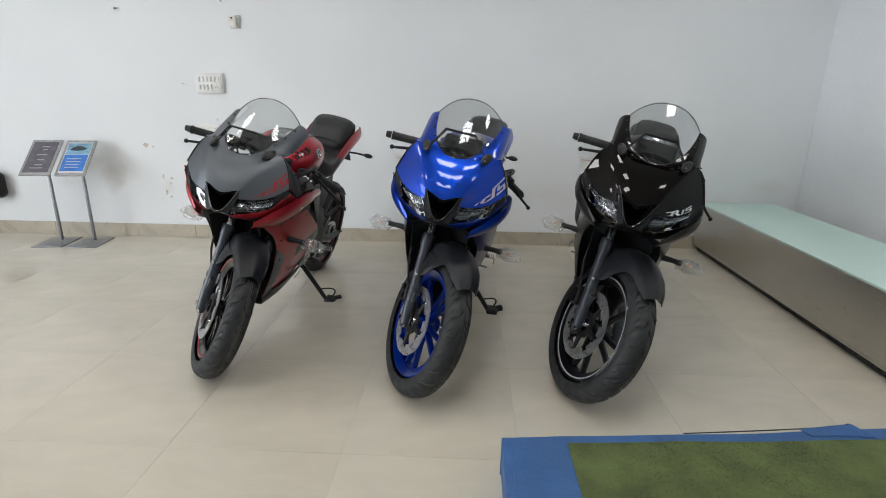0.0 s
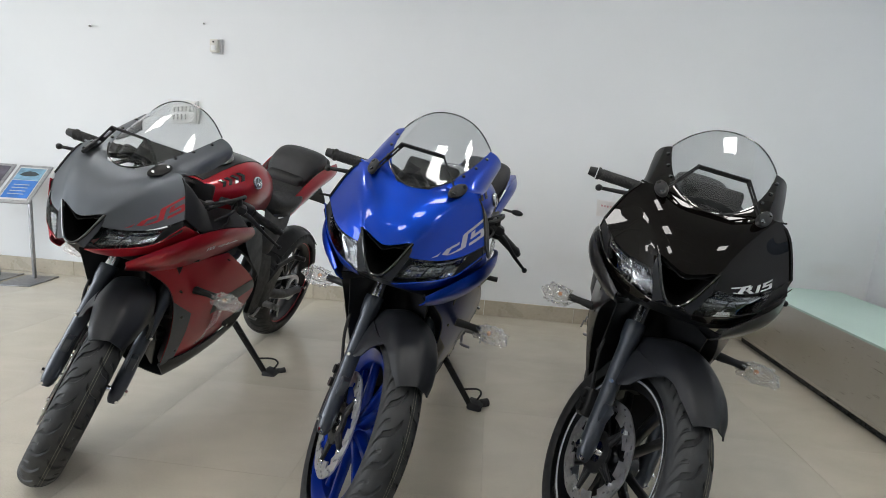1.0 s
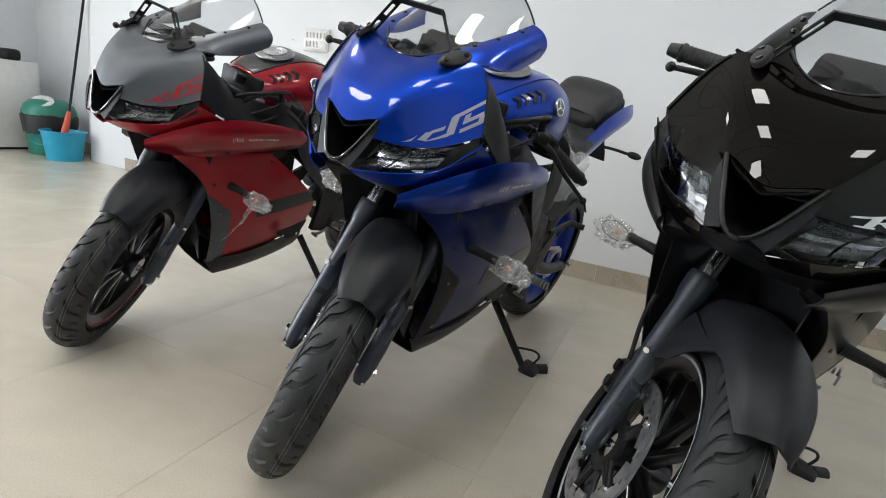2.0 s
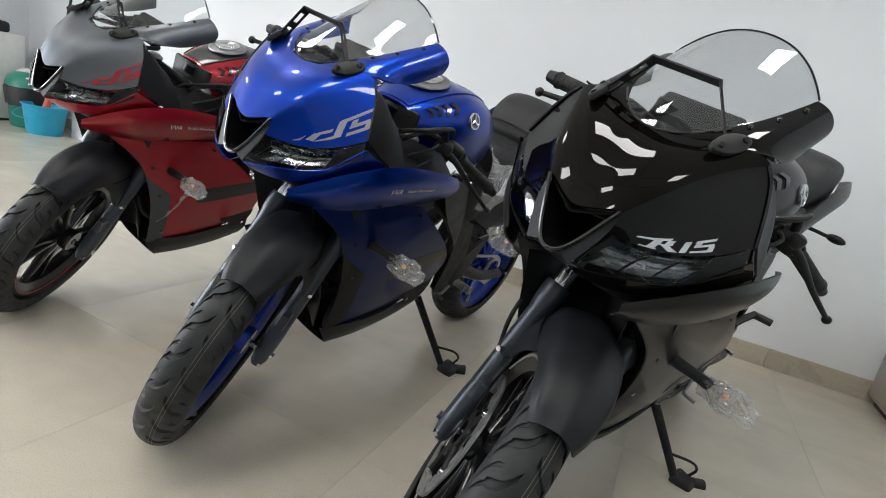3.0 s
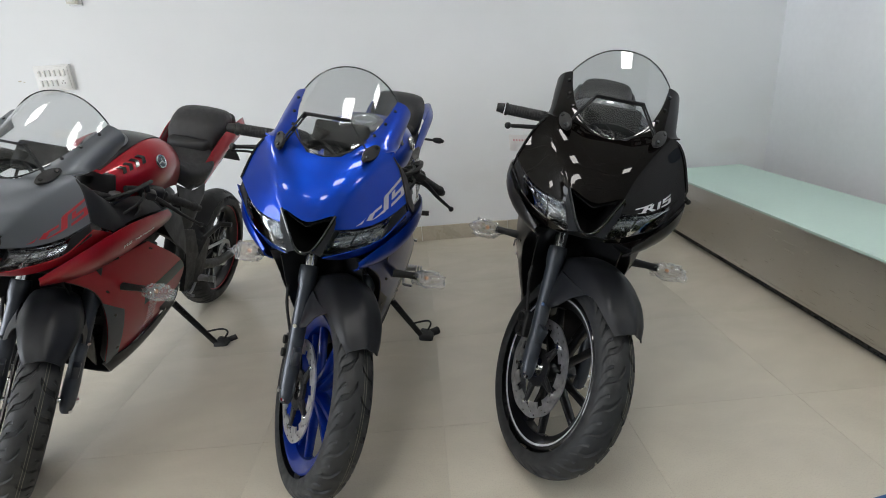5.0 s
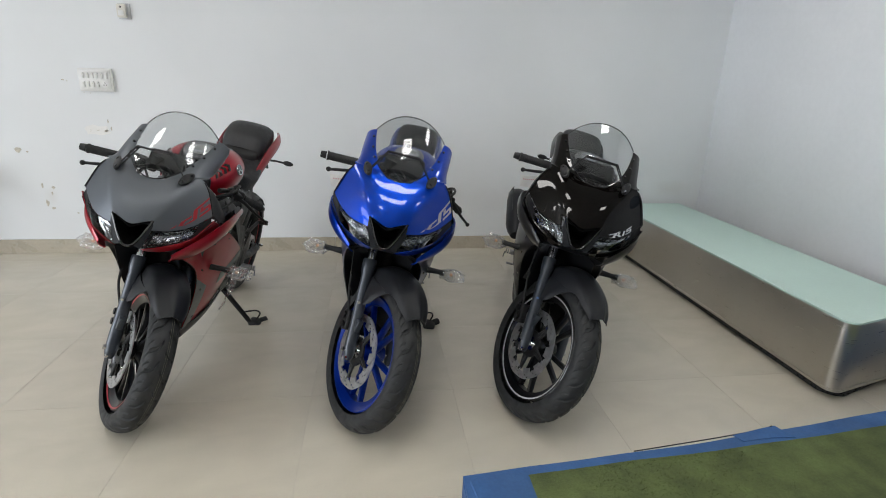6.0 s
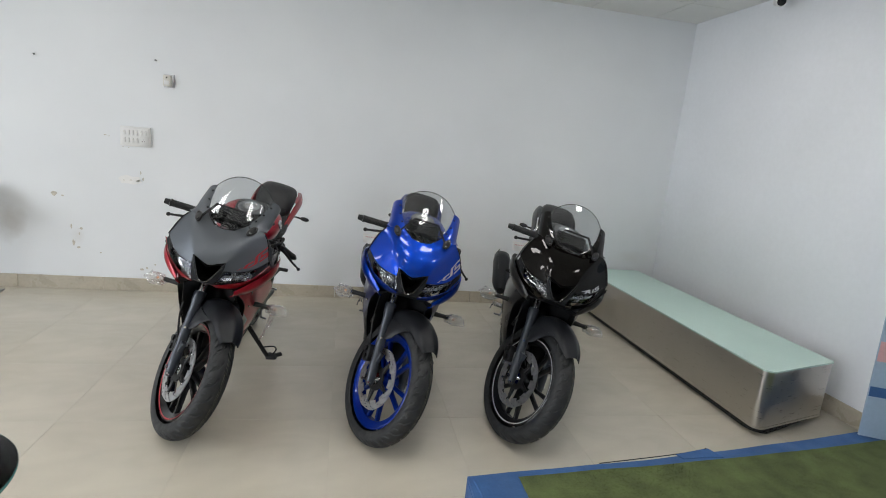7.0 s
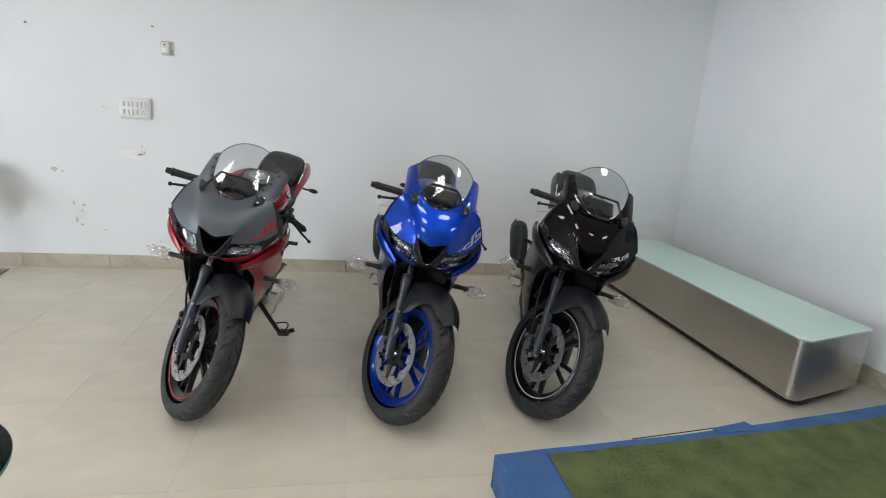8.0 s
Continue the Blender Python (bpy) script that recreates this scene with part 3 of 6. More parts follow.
def wheel(bike, name, centre, radius, width, paint, stripe, S, rear=False, tape=None):
    """Rim with tyre, brake disc and axle as its sub-parts, standing at a place and turned with the steering."""
    rim = part(name, rim_mesh(radius - 0.082, 0.078 if not rear else 0.105, 0.05), paint, bike, stripe)
    rim.matrix_local = S @ Matrix.Translation(centre) @ Matrix.Rotation(0.35, 4, "Y")
    tyre(radius, width, 26, "tyre", rim, rear)
    if tape is not None:
        for s in (-1, 1):
            w = (0.078 if not rear else 0.105) / 2
            part("rim_stripe", turned([(radius - 0.082 - 0.010, s * (w - 0.0015)), (radius - 0.082 - 0.004, s * (w + 0.0006))], 84), tape, rim, "thin coloured rim stripe")
    for k in range(10):
        a = 2 * math.pi * (k + 0.18 * (-1) ** k) / 10
        sp = part("spoke", spoke_mesh(radius - 0.082), paint, rim)
        sp.matrix_local = Matrix.Rotation(-a, 4, "Y")
    y = -0.062
    o, i = (0.148, 0.104) if not rear else (0.11, 0.075)
    disc = part("brake_disc", disc_mesh(o, i, y), steel_disc, rim, "drilled steel brake disc")
    part("disc_carrier", turned([(0.030, y - 0.004), (0.058, y - 0.004), (0.058, y + 0.004), (0.030, y + 0.004)], 40, closed=True), engine_black, rim, "black disc carrier")
    for k in range(5):
        part("carrier_arm", carrier_arm(i, y, 0.3 + 2 * math.pi * k / 5), engine_black, rim)
        part("disc_bolt", bolts_mesh(i + 0.010, y, 1, -1, 0.008, 0.3 + 2 * math.pi * k / 5), chrome, rim, "bright disc bolt")
    ax = bmesh.new()
    w = 0.124 if not rear else 0.15
    rod(ax, (0, -w, 0), (0, w, 0), 0.009)
    for s in (-1, 1):
        rod(ax, (0, s * (w - 0.012), 0), (0, s * w, 0), 0.0105, n=6)
    rod(ax, (0, -0.06, 0), (0, -0.03, 0), 0.030)
    part("axle", ax, chrome, rim, "bright axle with nuts")
    if not rear:
        part("valve", rod(bmesh.new(), (-(radius - 0.12), 0, 0), (-(radius - 0.155), 0.004, 0), 0.004), rubber, rim)
    return rim


def polar(theta, r, y, c=FORK):
    return (c.x + r * math.cos(radians(theta)), y, c.z + r * math.sin(radians(theta)))


def build_bike(name, label, m, steer, pal):
    S = steered(steer)
    SB = steered(steer + 5) @ Matrix.Translation((0.05, 0, 0))
    bike = thing(name, label, "motorcycle", m, "motorcycles in a row")

    def add(pname, bm, material, lab="", at=None, sharp=40):
        ob = part(pname, bm, material, bike, lab, True, sharp)
        if at is not None:
            ob.matrix_local = at
        return ob

    def both(pname, rows, material, lab="", out=1, nu=18, nv=18, thick=0.003):
        made = []
        for flip in (False, True):
            sk = Skin(rows, flip, flow)
            o = out * (-1 if flip else 1)
            made.append((add(pname, sk.sheet(nu, nv, thick, o), material, lab), sk, o))
        return made

    # -- front wheel, fork, mudguard --
    wheel(bike, "front_wheel", FORK, 0.310, 0.106, pal["rim"], pal["rim_label"], S, False, pal["tape"])
    for s in (-1, 1):
        base = FORK + Vector((0, s * 0.095, 0))
        leg = bmesh.new()
        prof = [(0.0, -0.040), (0.012, -0.040), (0.018, -0.030), (0.022, -0.010), (0.0235, 0.012), (0.0240, 0.06), (0.0222, 0.10), (0.0230, 0.30), (0.0275, 0.322), (0.0285, 0.358), (0.0265, 0.368), (0.0, 0.368)]
        turned(prof, 26, "z", bm=leg)
        leg.transform(Matrix.Translation(base) @ AXIS.to_track_quat("Z", "Y").to_matrix().to_4x4())
        block((0.035, 0.024, 0.05), (base.x - 0.025, base.y, base.z + 0.10), 0.006, bm=leg)
        legob = add("fork_leg", leg, fork_grey, "dark grey telescopic fork leg", S)
        part("fork_tube", rod(bmesh.new(), base + AXIS * 0.368, base + AXIS * 0.66, 0.0205, n=22), chrome, legob, "chrome stanchion")
        part("axle_clamp_bolt", rod(bmesh.new(), base + Vector((0.018, s * 0.012, -0.02)), base + Vector((0.032, s * 0.012, -0.02)), 0.006, n=6), chrome, legob)
        part("reflector_bolt", rod(bmesh.new(), base + AXIS * 0.20 + Vector((0.02, s * 0.016, 0)), base + AXIS * 0.20 + Vector((0.028, s * 0.020, 0)), 0.006, n=8), chrome, legob)
    cal = block((0.05, 0.05, 0.085), (0, 0, 0), 0.010, 3)
    for zz in (-0.02, 0.02):
        rod(cal, (0, -0.024, zz), (0, -0.034, zz), 0.014)
    cal.transform(Matrix.Translation((-0.135, -0.068, 0.355)) @ Matrix.Rotation(-0.5, 4, "Y"))
    add("brake_caliper", cal, engine_black, "black brake caliper", S)
    add("brake_hose", hose([(-0.14, -0.09, 0.40), (-0.16, -0.125, 0.50), (-0.20, -0.13, 0.60), (-0.27, -0.12, 0.72)], 0.005, 8), rubber, "", S)
    yoke = block((0.07, 0.26, 0.03), (0, 0, 0), 0.01)
    yoke.transform(Matrix.Translation(FORK + AXIS * 0.46 + Vector((-0.02, 0, 0))) @ Matrix.Rotation(-RAKE, 4, "Y"))
    add("lower_yoke", yoke, engine_black, "", S)
    yoke = block((0.08, 0.24, 0.028), (0, 0, 0), 0.012)
    yoke.transform(Matrix.Translation(FORK + AXIS * 0.665 + Vector((-0.02, 0, 0))) @ Matrix.Rotation(-RAKE, 4, "Y"))
    add("upper_yoke", yoke, engine_black, "", S)

    guard = [[(56, .344, 0), (56, .334, .018), (55.5, .328, .034), (55, .318, .044)],
             [(64, .354, 0), (64, .343, .030), (64, .332, .052), (64, .312, .062)],
             [(76, .366, 0), (76, .354, .036), (76, .338, .063), (77, .306, .076)],
             [(90, .374, 0), (90, .362, .038), (91, .338, .068), (94, .266, .088)],
             [(106, .367, 0), (106, .356, .038), (107, .334, .066), (110, .258, .084)],
             [(126, .358, 0), (126, .351, .036), (126, .338, .058), (126, .316, .068)]]
    rows = [[polar(t, r, y) for t, r, y in row] for row in guard]
    full = [[(x, -y, z) for x, y, z in row[:0:-1]] + list(row) for row in rows]
    gob = add("front_mudguard", Skin(full).sheet(30, 26, 0.004, -1), plastic_satin, "satin dark grey plastic mudguard", S)
    for s in (-1, 1):
        arm = Skin([[polar(80, .300, s * .078), polar(96, .290, s * .086), polar(110, .300, s * .082)], [polar(88, .255, s * .088), polar(100, .240, s * .100), polar(112, .255, s * .092)],
                    [polar(96, .205, s * .094), polar(104, .190, s * .104), polar(114, .205, s * .096)]])
        part("mudguard_stay", arm.sheet(12, 12, 0.004, s), plastic_satin, gob, "stay wrapped round the fork leg")

    # -- nose, screen, lights --
    mid_net = [[(.0943, .046, .8775), (.068, .073, .936), (.020, .096, .992), (-.040, .126, 1.030)],
               [(.1010, .023, .8675), (.079, .037, .926), (.037, .049, .980), (-.016, .066, 1.013)],
               [(.104, .0, .8595), (.082, .0, .916), (.044, .0, .966), (-.008, .0, 1.003)]]
    side_net = [[(.092, .068, .866), (.060, .114, .888), (.010, .160, .930), (-.052, .205, .980)],
                [(.094, .069, .848), (.066, .128, .850), (.018, .182, .868), (-.036, .228, .912)]]
    shoulder = [(.090, .069, .888), (.054, .108, .940), (-.002, .142, .997), (-.066, .174, 1.037)]
    nsk = Skin(mirrored([side_net[1], side_net[0], shoulder] + mid_net), curve=flow)
    cowl = add("front_cowl", nsk.sheet(64, 26, 0.005, 1), pal["nose"], pal["nose_label"], None, 50)
    arm_rows = [[(-.008, .040, 1.006), (-.068, .094, 1.048), (-.162, .124, 1.096), (-.268, .138, 1.146)],
                [(-.022, .080, 1.016), (-.070, .126, 1.054), (-.168, .154, 1.098), (-.272, .166, 1.140)],
                [(-.042, .128, 1.025), (-.078, .160, 1.044), (-.180, .180, 1.074), (-.288, .184, 1.112)],
                [(-.064, .174, 1.035), (-.098, .176, 1.030), (-.190, .172, 1.036), (-.286, .170, 1.082)]]
    for arm_ob, sk, o in both("cowl_arm", arm_rows, pal["nose"], "", 1, 18, 26, 0.004):
        for v in (0.42, 0.62, 0.84):
            p, q = sk.at(0.12, v), sk.normal(0.12, v) * o
            part("screen_bolt", rod(bmesh.new(), p - q * 0.002, p + q * 0.004, 0.0055, 0.004, 10), black_gloss, arm_ob)
    screen = [[(-.072, .096, 1.049), (-.138, .117, 1.082), (-.202, .131, 1.115), (-.270, .139, 1.147)],
              [(-.044, .074, 1.029), (-.118, .096, 1.083), (-.190, .112, 1.128), (-.268, .120, 1.172)],
              [(-.021, .042, 1.011), (-.100, .054, 1.088), (-.181, .066, 1.158), (-.269, .072, 1.214)],
              [(-.008, .0, 1.002), (-.094, .0, 1.089), (-.176, .0, 1.168), (-.268, .0, 1.229)]]
    ssk = Skin(mirrored(screen), curve=flow)
    scr = add("windscreen", ssk.sheet(30, 18, 0.003, 1), smoke_glass, "clear smoke-tinted windscreen")
    scr.visible_shadow = False
    part("screen_edge", hose([ssk.at(u, 1.0) for u in np.linspace(0, 1, 9)], 0.0022, 6, 4), black_gloss, scr, "dark polished edge")
    part("screen_seal", hose([ssk.at(u, 0.0) + Vector((0.002, 0, 0.001)) for u in np.linspace(0, 1, 9)], 0.0024, 6, 4), black_gloss, scr, "dark seal strip")

    # intake: funnel, mesh and its gloss frame
    vent = [[(.090, .066, .884), (.102, .045, .838), (.114, .020, .792)], [(.098, .038, .870), (.106, .028, .828), (.115, .012, .788)], [(.107, .0, .853), (.110, .0, .818), (.116, .0, .786)]]
    deep = [[(x - 0.11, y * 0.92, z) for x, y, z in r] for r in vent]
    add("intake_mesh", Skin(mirrored(deep)).sheet(16, 10, 0.003, 1), void_black, "black intake mesh deep in the nose")
    lip = bmesh.new()
    for s in (-1, 1):
        wl = Skin([[(.090, s * .067, .882), (.099, s * .051, .848), (.108, s * .035, .816), (.115, s * .019, .791), (.117, 0, .784)], [(-.02, s * .060, .880), (-.02, s * .046, .848), (-.02, s * .032, .818), (-.02, s * .017, .796), (-.02, 0, .790)]])
        wl.sheet(6, 18, 0.004, s, bm=lip)
    add("intake_funnel", lip, void_black, "dark intake walls")
    roof_in = Skin(mirrored([[(.084, .066, .884), (-.03, .062, .884)], [(.090, .046, .870), (-.03, .044, .872)], [(.097, .022, .860), (-.03, .022, .864)], [(.104, .0, .851), (-.03, .0, .855)]]))
    add("intake_roof", roof_in.sheet(16, 4, 0.003, 1), void_black)
    edge = bmesh.new()
    for s in (-1, 1):
        hose([(.090, s * .069, .884), (.099, s * .053, .850), (.108, s * .037, .817), (.115, s * .022, .794), (.118, s * .010, .785), (.119, 0, .783)], 0.0042, 8, 6, bm=edge)
    add("intake_frame", edge, pal["vee"], "V-shaped intake frame")
    bezel = [[(.090, .068, .884), (.099, .053, .850), (.108, .037, .817), (.116, .018, .789)], [(.091, .071, .866), (.098, .069, .845), (.106, .059, .816), (.115, .044, .779)]]
    both("intake_bezel", bezel, plastic_satin, "satin black strip beside the intake", -1, 6, 12, 0.003)
    lip_rows = [[(-.027, .234, .893), (-.112, .234, .856)], [(.008, .196, .838), (-.048, .200, .812)], [(.022, .179, .818), (-.022, .184, .798)], [(.062, .141, .803), (.026, .146, .778)],
                [(.094, .094, .790), (.062, .100, .762)], [(.115, .046, .778), (.080, .052, .762)]]
    under = Skin(mirrored([[(-.135, .226, .850), (-.180, .210, .740)], [(-.060, .196, .806), (-.130, .180, .735)], [(.010, .142, .776), (-.080, .130, .725)], [(.050, .095, .764), (-.050, .085, .720)], [(.070, .0, .768), (-.040, .0, .720)]]))
    add("under_cowl", under.sheet(30, 8, 0.004, -1), shin_black, "matt black panel under the headlights")
    both("chin", lip_rows, pal["chin"], "painted lip below the headlight", -1, 26, 6, 0.0018)
    for s in (-1, 1):
        q = lambda x, y, z: (x, s * y, z)
        lens = [[q(.095, .072, .847), q(.068, .126, .849), q(.036, .162, .857), q(.000, .192, .876)], [q(.104, .060, .820), q(.086, .104, .826), q(.054, .148, .836), q(.012, .188, .856)],
                [q(.113, .044, .782), q(.092, .092, .794), q(.060, .138, .806), q(.020, .176, .822)]]
        lsk = Skin(lens)
        lamp = add("headlight", lsk.sheet(12, 20, 0.003, -s), lens_glass, "twin LED headlight behind a clear lens")
        lamp.visible_shadow = False
        back = Skin([[(x - 0.040, y - s * 0.006, z) for x, y, z in r] for r in lens])
        part("reflector_bowl", back.sheet(10, 16, 0.003, -s), lamp_grey, lamp, "grey lamp housing")
        for v0, v1, u0, u1 in ((.06, .40, .10, .92), (.43, .68, .10, .92), (.71, .96, .12, .90)):
            cell = Skin([[lsk.at(u, v) + Vector((-0.030 + 0.022 * (abs(i - 1)), 0, 0)) for v in (v0, (v0 + v1) / 2, v1)] for i, u in enumerate((u0, (u0 + u1) / 2, u1))])
            part("reflector", cell.sheet(6, 6, 0.002, -s), smoked_chrome, lamp, "faceted bright reflector", sharp=5)

    # side covers behind the lights: dark inner panel with a raised rear edge
    rear = [nsk.at(u, 1.0) for u in (0.185, 0.13, 0.07, 0.0)]
    rear = [(p.x, -p.y, p.z) for p in rear]
    back = ((-.004, -.006, -.012), (-.030, .000, -.012), (-.052, .004, -.018), (-.066, .006, -.046)), ((-.008, -.018, -.026), (-.052, -.014, -.026), (-.096, -.006, -.026), (-.146, .002, -.056))
    tri_rows = [[(x + .006, y - .003, z) for x, y, z in rear]] + [[(x + dx, y + dy, z + dz) for (x, y, z), (dx, dy, dz) in zip(rear, row)] for row in back]
    surround = [[(.000, .191, .874), (.012, .187, .854), (.020, .174, .820)], [(-.018, .206, .888), (-.010, .204, .862), (.006, .190, .828)], [(-.036, .220, .903), (-.030, .226, .884), (-.026, .230, .872)]]
    for flip in (False, True):
        o = -1 if flip else 1
        b = Skin(tri_rows, flip).sheet(12, 14, 0.004, o)
        Skin(surround, flip).sheet(8, 8, 0.004, o, bm=b)
        add("inner_side_panel", b, shin_black, "matt black inner panel")
    wing = [[(.050, .126, .752), (-.015, .228, .838), (-.125, .258, .872), (-.300, .246, .860), (-.478, .214, .828)],
            [(.052, .132, .740), (-.022, .242, .800), (-.145, .266, .826), (-.310, .252, .826), (-.500, .222, .806)],
            [(.044, .124, .726), (-.042, .206, .746), (-.160, .230, .764), (-.320, .228, .772), (-.508, .206, .776)],
            [(.028, .112, .716), (-.062, .166, .712), (-.175, .186, .722), (-.330, .194, .734), (-.500, .190, .756)]]
    wings = both("upper_side_fairing", wing, pal["wing"], pal["wing_label"], 1, 18, 30, 0.004)
    for ob, sk, o in wings:
        words = lettering("VVA")
        for w in words.verts:
            w.co = Vector((0.50 - w.co.y * 0.15, 0.48 + w.co.x * 0.040 if o > 0 else 0.59 - w.co.x * 0.040, 0))
        part("lettering", sk.lay(words, 0.0012, o), decal_white, ob, "small white letters")
        words = lettering("Variable Valve Actuation", 0.1)
        for w in words.verts:
            w.co = Vector((0.485 - w.co.y * 0.10, 0.585 + w.co.x * 0.020 if o > 0 else 0.50 - w.co.x * 0.020, 0))
        part("lettering", sk.lay(words, 0.0012, o), decal_white, ob, "small white letters")
    inner = [[(-.105, .200, .935), (-.200, .165, .905), (-.330, .140, .900), (-.470, .140, .870)], [(-.130, .226, .848), (-.220, .208, .848), (-.330, .204, .845), (-.480, .192, .824)]]
    both("inner_fairing", inner, shin_black, "dark inner fairing below the bars", 1, 8, 14, 0.004)
    cover = [[(-.46, .186, .815), (-.60, .165, .800), (-.70, .150, .760)], [(-.50, .192, .740), (-.64, .172, .700), (-.74, .155, .640)], [(-.58, .186, .660), (-.70, .168, .580), (-.78, .152, .500)]]
    both("frame_cover", cover, shin_black, "black cover over the frame", 1, 12, 12, 0.004)
    gap = [[(-.10, .180, .740), (-.26, .196, .742), (-.44, .196, .752)], [(-.14, .176, .69), (-.28, .196, .705), (-.42, .198, .72)]]
    both("fairing_gap_trim", gap, plastic_black, "", 1, 4, 10)
    low = [[(-.006, .134, .728), (-.110, .180, .738), (-.245, .204, .742), (-.352, .210, .742)],
           [(-.135, .168, .642), (-.220, .196, .650), (-.345, .216, .652), (-.500, .216, .650)],
           [(-.195, .152, .522), (-.295, .188, .538), (-.435, .210, .552), (-.628, .206, .562)],
           [(-.245, .124, .392), (-.350, .160, .408), (-.505, .178, .438), (-.690, .174, .480)],
           [(-.275, .086, .262), (-.395, .124, .296), (-.540, .140, .340), (-.665, .142, .380)]]
    lows = both("lower_side_fairing", low, pal["low"], pal["low_label"], 1, 26, 26, 0.004)
    for ob, sk, o in lows:
        rim_s = Skin([[sk.at(u, 0) for u in np.linspace(0, 1, 5)], [sk.at(u, 0) + Vector((-0.05, -o * -0.0 - (0.05 if o > 0 else -0.05), 0)) for u in np.linspace(0, 1, 5)]])
        part("fairing_return", rim_s.sheet(4, 20, 0.003, 1), shin_black, ob, "dark inner return")
        shade = bars([((0.50, 0.48), (0.63, 0.44), (0.60, 0.995), (0.44, 0.995))], 0.0006, 14)
        part("colour_band", sk.lay(shade, 0.0012, o), pal["band"], ob, pal["band_label"])
        front_tri = bars([((0.38, 0.0), (0.54, 0.21), (1.0, 0.13), (1.0, 0.0))], 0.0006, 18)
        part("lower_front_panel", sk.lay(front_tri, 0.0012, o), pal["shin"], ob, "satin dark grey front panel")
        for place in ((0.30, 0.12), (0.55, 0.10), (0.90, 0.12), (0.93, 0.85), (0.08, 0.9)):
            part("fairing_bolt", sk.lay(bolt_row([place]), 0.001, o), black_gloss, ob)
    belly = [[(-.262, .082, .275), (-.395, .128, .302), (-.545, .144, .342), (-.672, .146, .382)], [(-.300, .078, .225), (-.420, .112, .252), (-.560, .124, .285), (-.690, .124, .318)],
             [(-.338, .058, .186), (-.440, .074, .204), (-.580, .080, .230), (-.690, .080, .262)], [(-.342, .0, .180), (-.450, .0, .190), (-.590, .0, .215), (-.690, .0, .250)]]
    bsk = Skin(mirrored(belly))
    pan = add("belly_pan", bsk.sheet(28, 18, 0.004, 1), plastic_satin, "dark belly pan with a row of pale bars for the maker's name")
    for s, (u0, sg) in (("l", (0.86, 1)), ("r", (0.14, 1))):
        logo = bars([((u0 - 0.035, 0.30 + 0.075 * k), (u0 + 0.045, 0.31 + 0.075 * k), (u0 + 0.045, 0.355 + 0.075 * k), (u0 - 0.035, 0.345 + 0.075 * k)) for k in range(6)], 0.0006, 3)
        part("brand_bars", bsk.lay(logo, 0.0012, 1), decal_grey, pan, "grey bars in place of a name")
    add("front_inner_guard", Skin([[(-.255, -.07, .272), (-.275, 0, .30), (-.255, .07, .272)], [(-.20, -.10, .42), (-.24, 0, .45), (-.20, .10, .42)], [(-.13, -.118, .53), (-.22, 0, .58), (-.13, .118, .53)],
                                    [(-.05, -.12, .70), (-.18, 0, .74), (-.05, .12, .70)]]).sheet(16, 14, 0.004, 1), shin_black, "black inner guard behind the wheel")

    # logos, drawn as plain slanted shapes
    mark = bars([[(0.8 + 0.2 * u, v) for u, v in q] for q in pal["logo"]], 0.0006, 5)
    part("side_logo", nsk.lay(mark, 0.0014, 1), pal["logo_mat"], cowl, "slanted model mark drawn as plain shapes")

    # bracket over the screen
    for s in (-1, 1):
        foot = slab([(.036 * math.cos(a) * (1.0 if abs(math.sin(a)) > .5 else 1.08), .0165 * math.sin(a)) for a in np.linspace(0, 2 * math.pi, 16, endpoint=False)], 0.011, 0.003)
        foot.transform(Matrix.Translation((-.026, s * .120, 1.028)) @ Matrix.Rotation(s * radians(-40), 4, "X") @ Matrix.Rotation(radians(30), 4, "Y"))
        fob = add("mirror_mount", foot, plastic_black, "black oval mirror mount plate")
        for dx in (-.024, .024):
            b2 = rod(bmesh.new(), (dx, 0, 0.004), (dx, 0, 0.009), 0.006, 0.0045, 8)
            b2.transform(Matrix.Translation((-.026, s * .120, 1.028)) @ Matrix.Rotation(s * radians(-40), 4, "X") @ Matrix.Rotation(radians(30), 4, "Y"))
            part("mount_bolt", b2, black_gloss, fob)
    brk = bmesh.new()
    strip(brk, [(-.034, .058, 1.102), (-.034, -.058, 1.104)], 0.017, 0.003)
    ladder(brk, (-.030, .116, 1.022), (-.034, .058, 1.102), 0.020, 0.003)
    ladder(brk, (-.030, -.116, 1.022), (-.034, -.058, 1.104), 0.020, 0.003)
    add("visor_bracket", brk, plastic_black, "slotted black metal bracket across the screen")
    # -- cockpit --
    dash = block((0.03, 0.16, 0.085), (0, 0, 0), 0.012, 3)
    dash.transform(Matrix.Translation((-.175, 0, 1.035)) @ Matrix.Rotation(radians(-35), 4, "Y"))
    dob = add("instrument_panel", dash, plastic_black, "black instrument panel")
    face = block((0.002, 0.13, 0.055), (-0.017, 0, 0), 0.001)
    face.transform(Matrix.Translation((-.175, 0, 1.035)) @ Matrix.Rotation(radians(-35), 4, "Y"))
    part("display", face, black_gloss, dob)
    add("cowl_bracket", hose([(-.02, .07, .97), (-.10, .08, .99), (-.17, .07, 1.0), (-.17, -.07, 1.0), (-.10, -.08, .99), (-.02, -.07, .97)], 0.007, 8), engine_black)
    add("cowl_floor", Skin([[(.06, -.07, .86), (.06, 0, .85), (.06, .07, .86)], [(-.06, -.12, .93), (-.06, 0, .91), (-.06, .12, .93)], [(-.14, -.14, .97), (-.15, 0, .95), (-.14, .14, .97)]]).sheet(10, 10, 0.003, 1), plastic_black, "black inner cowl")
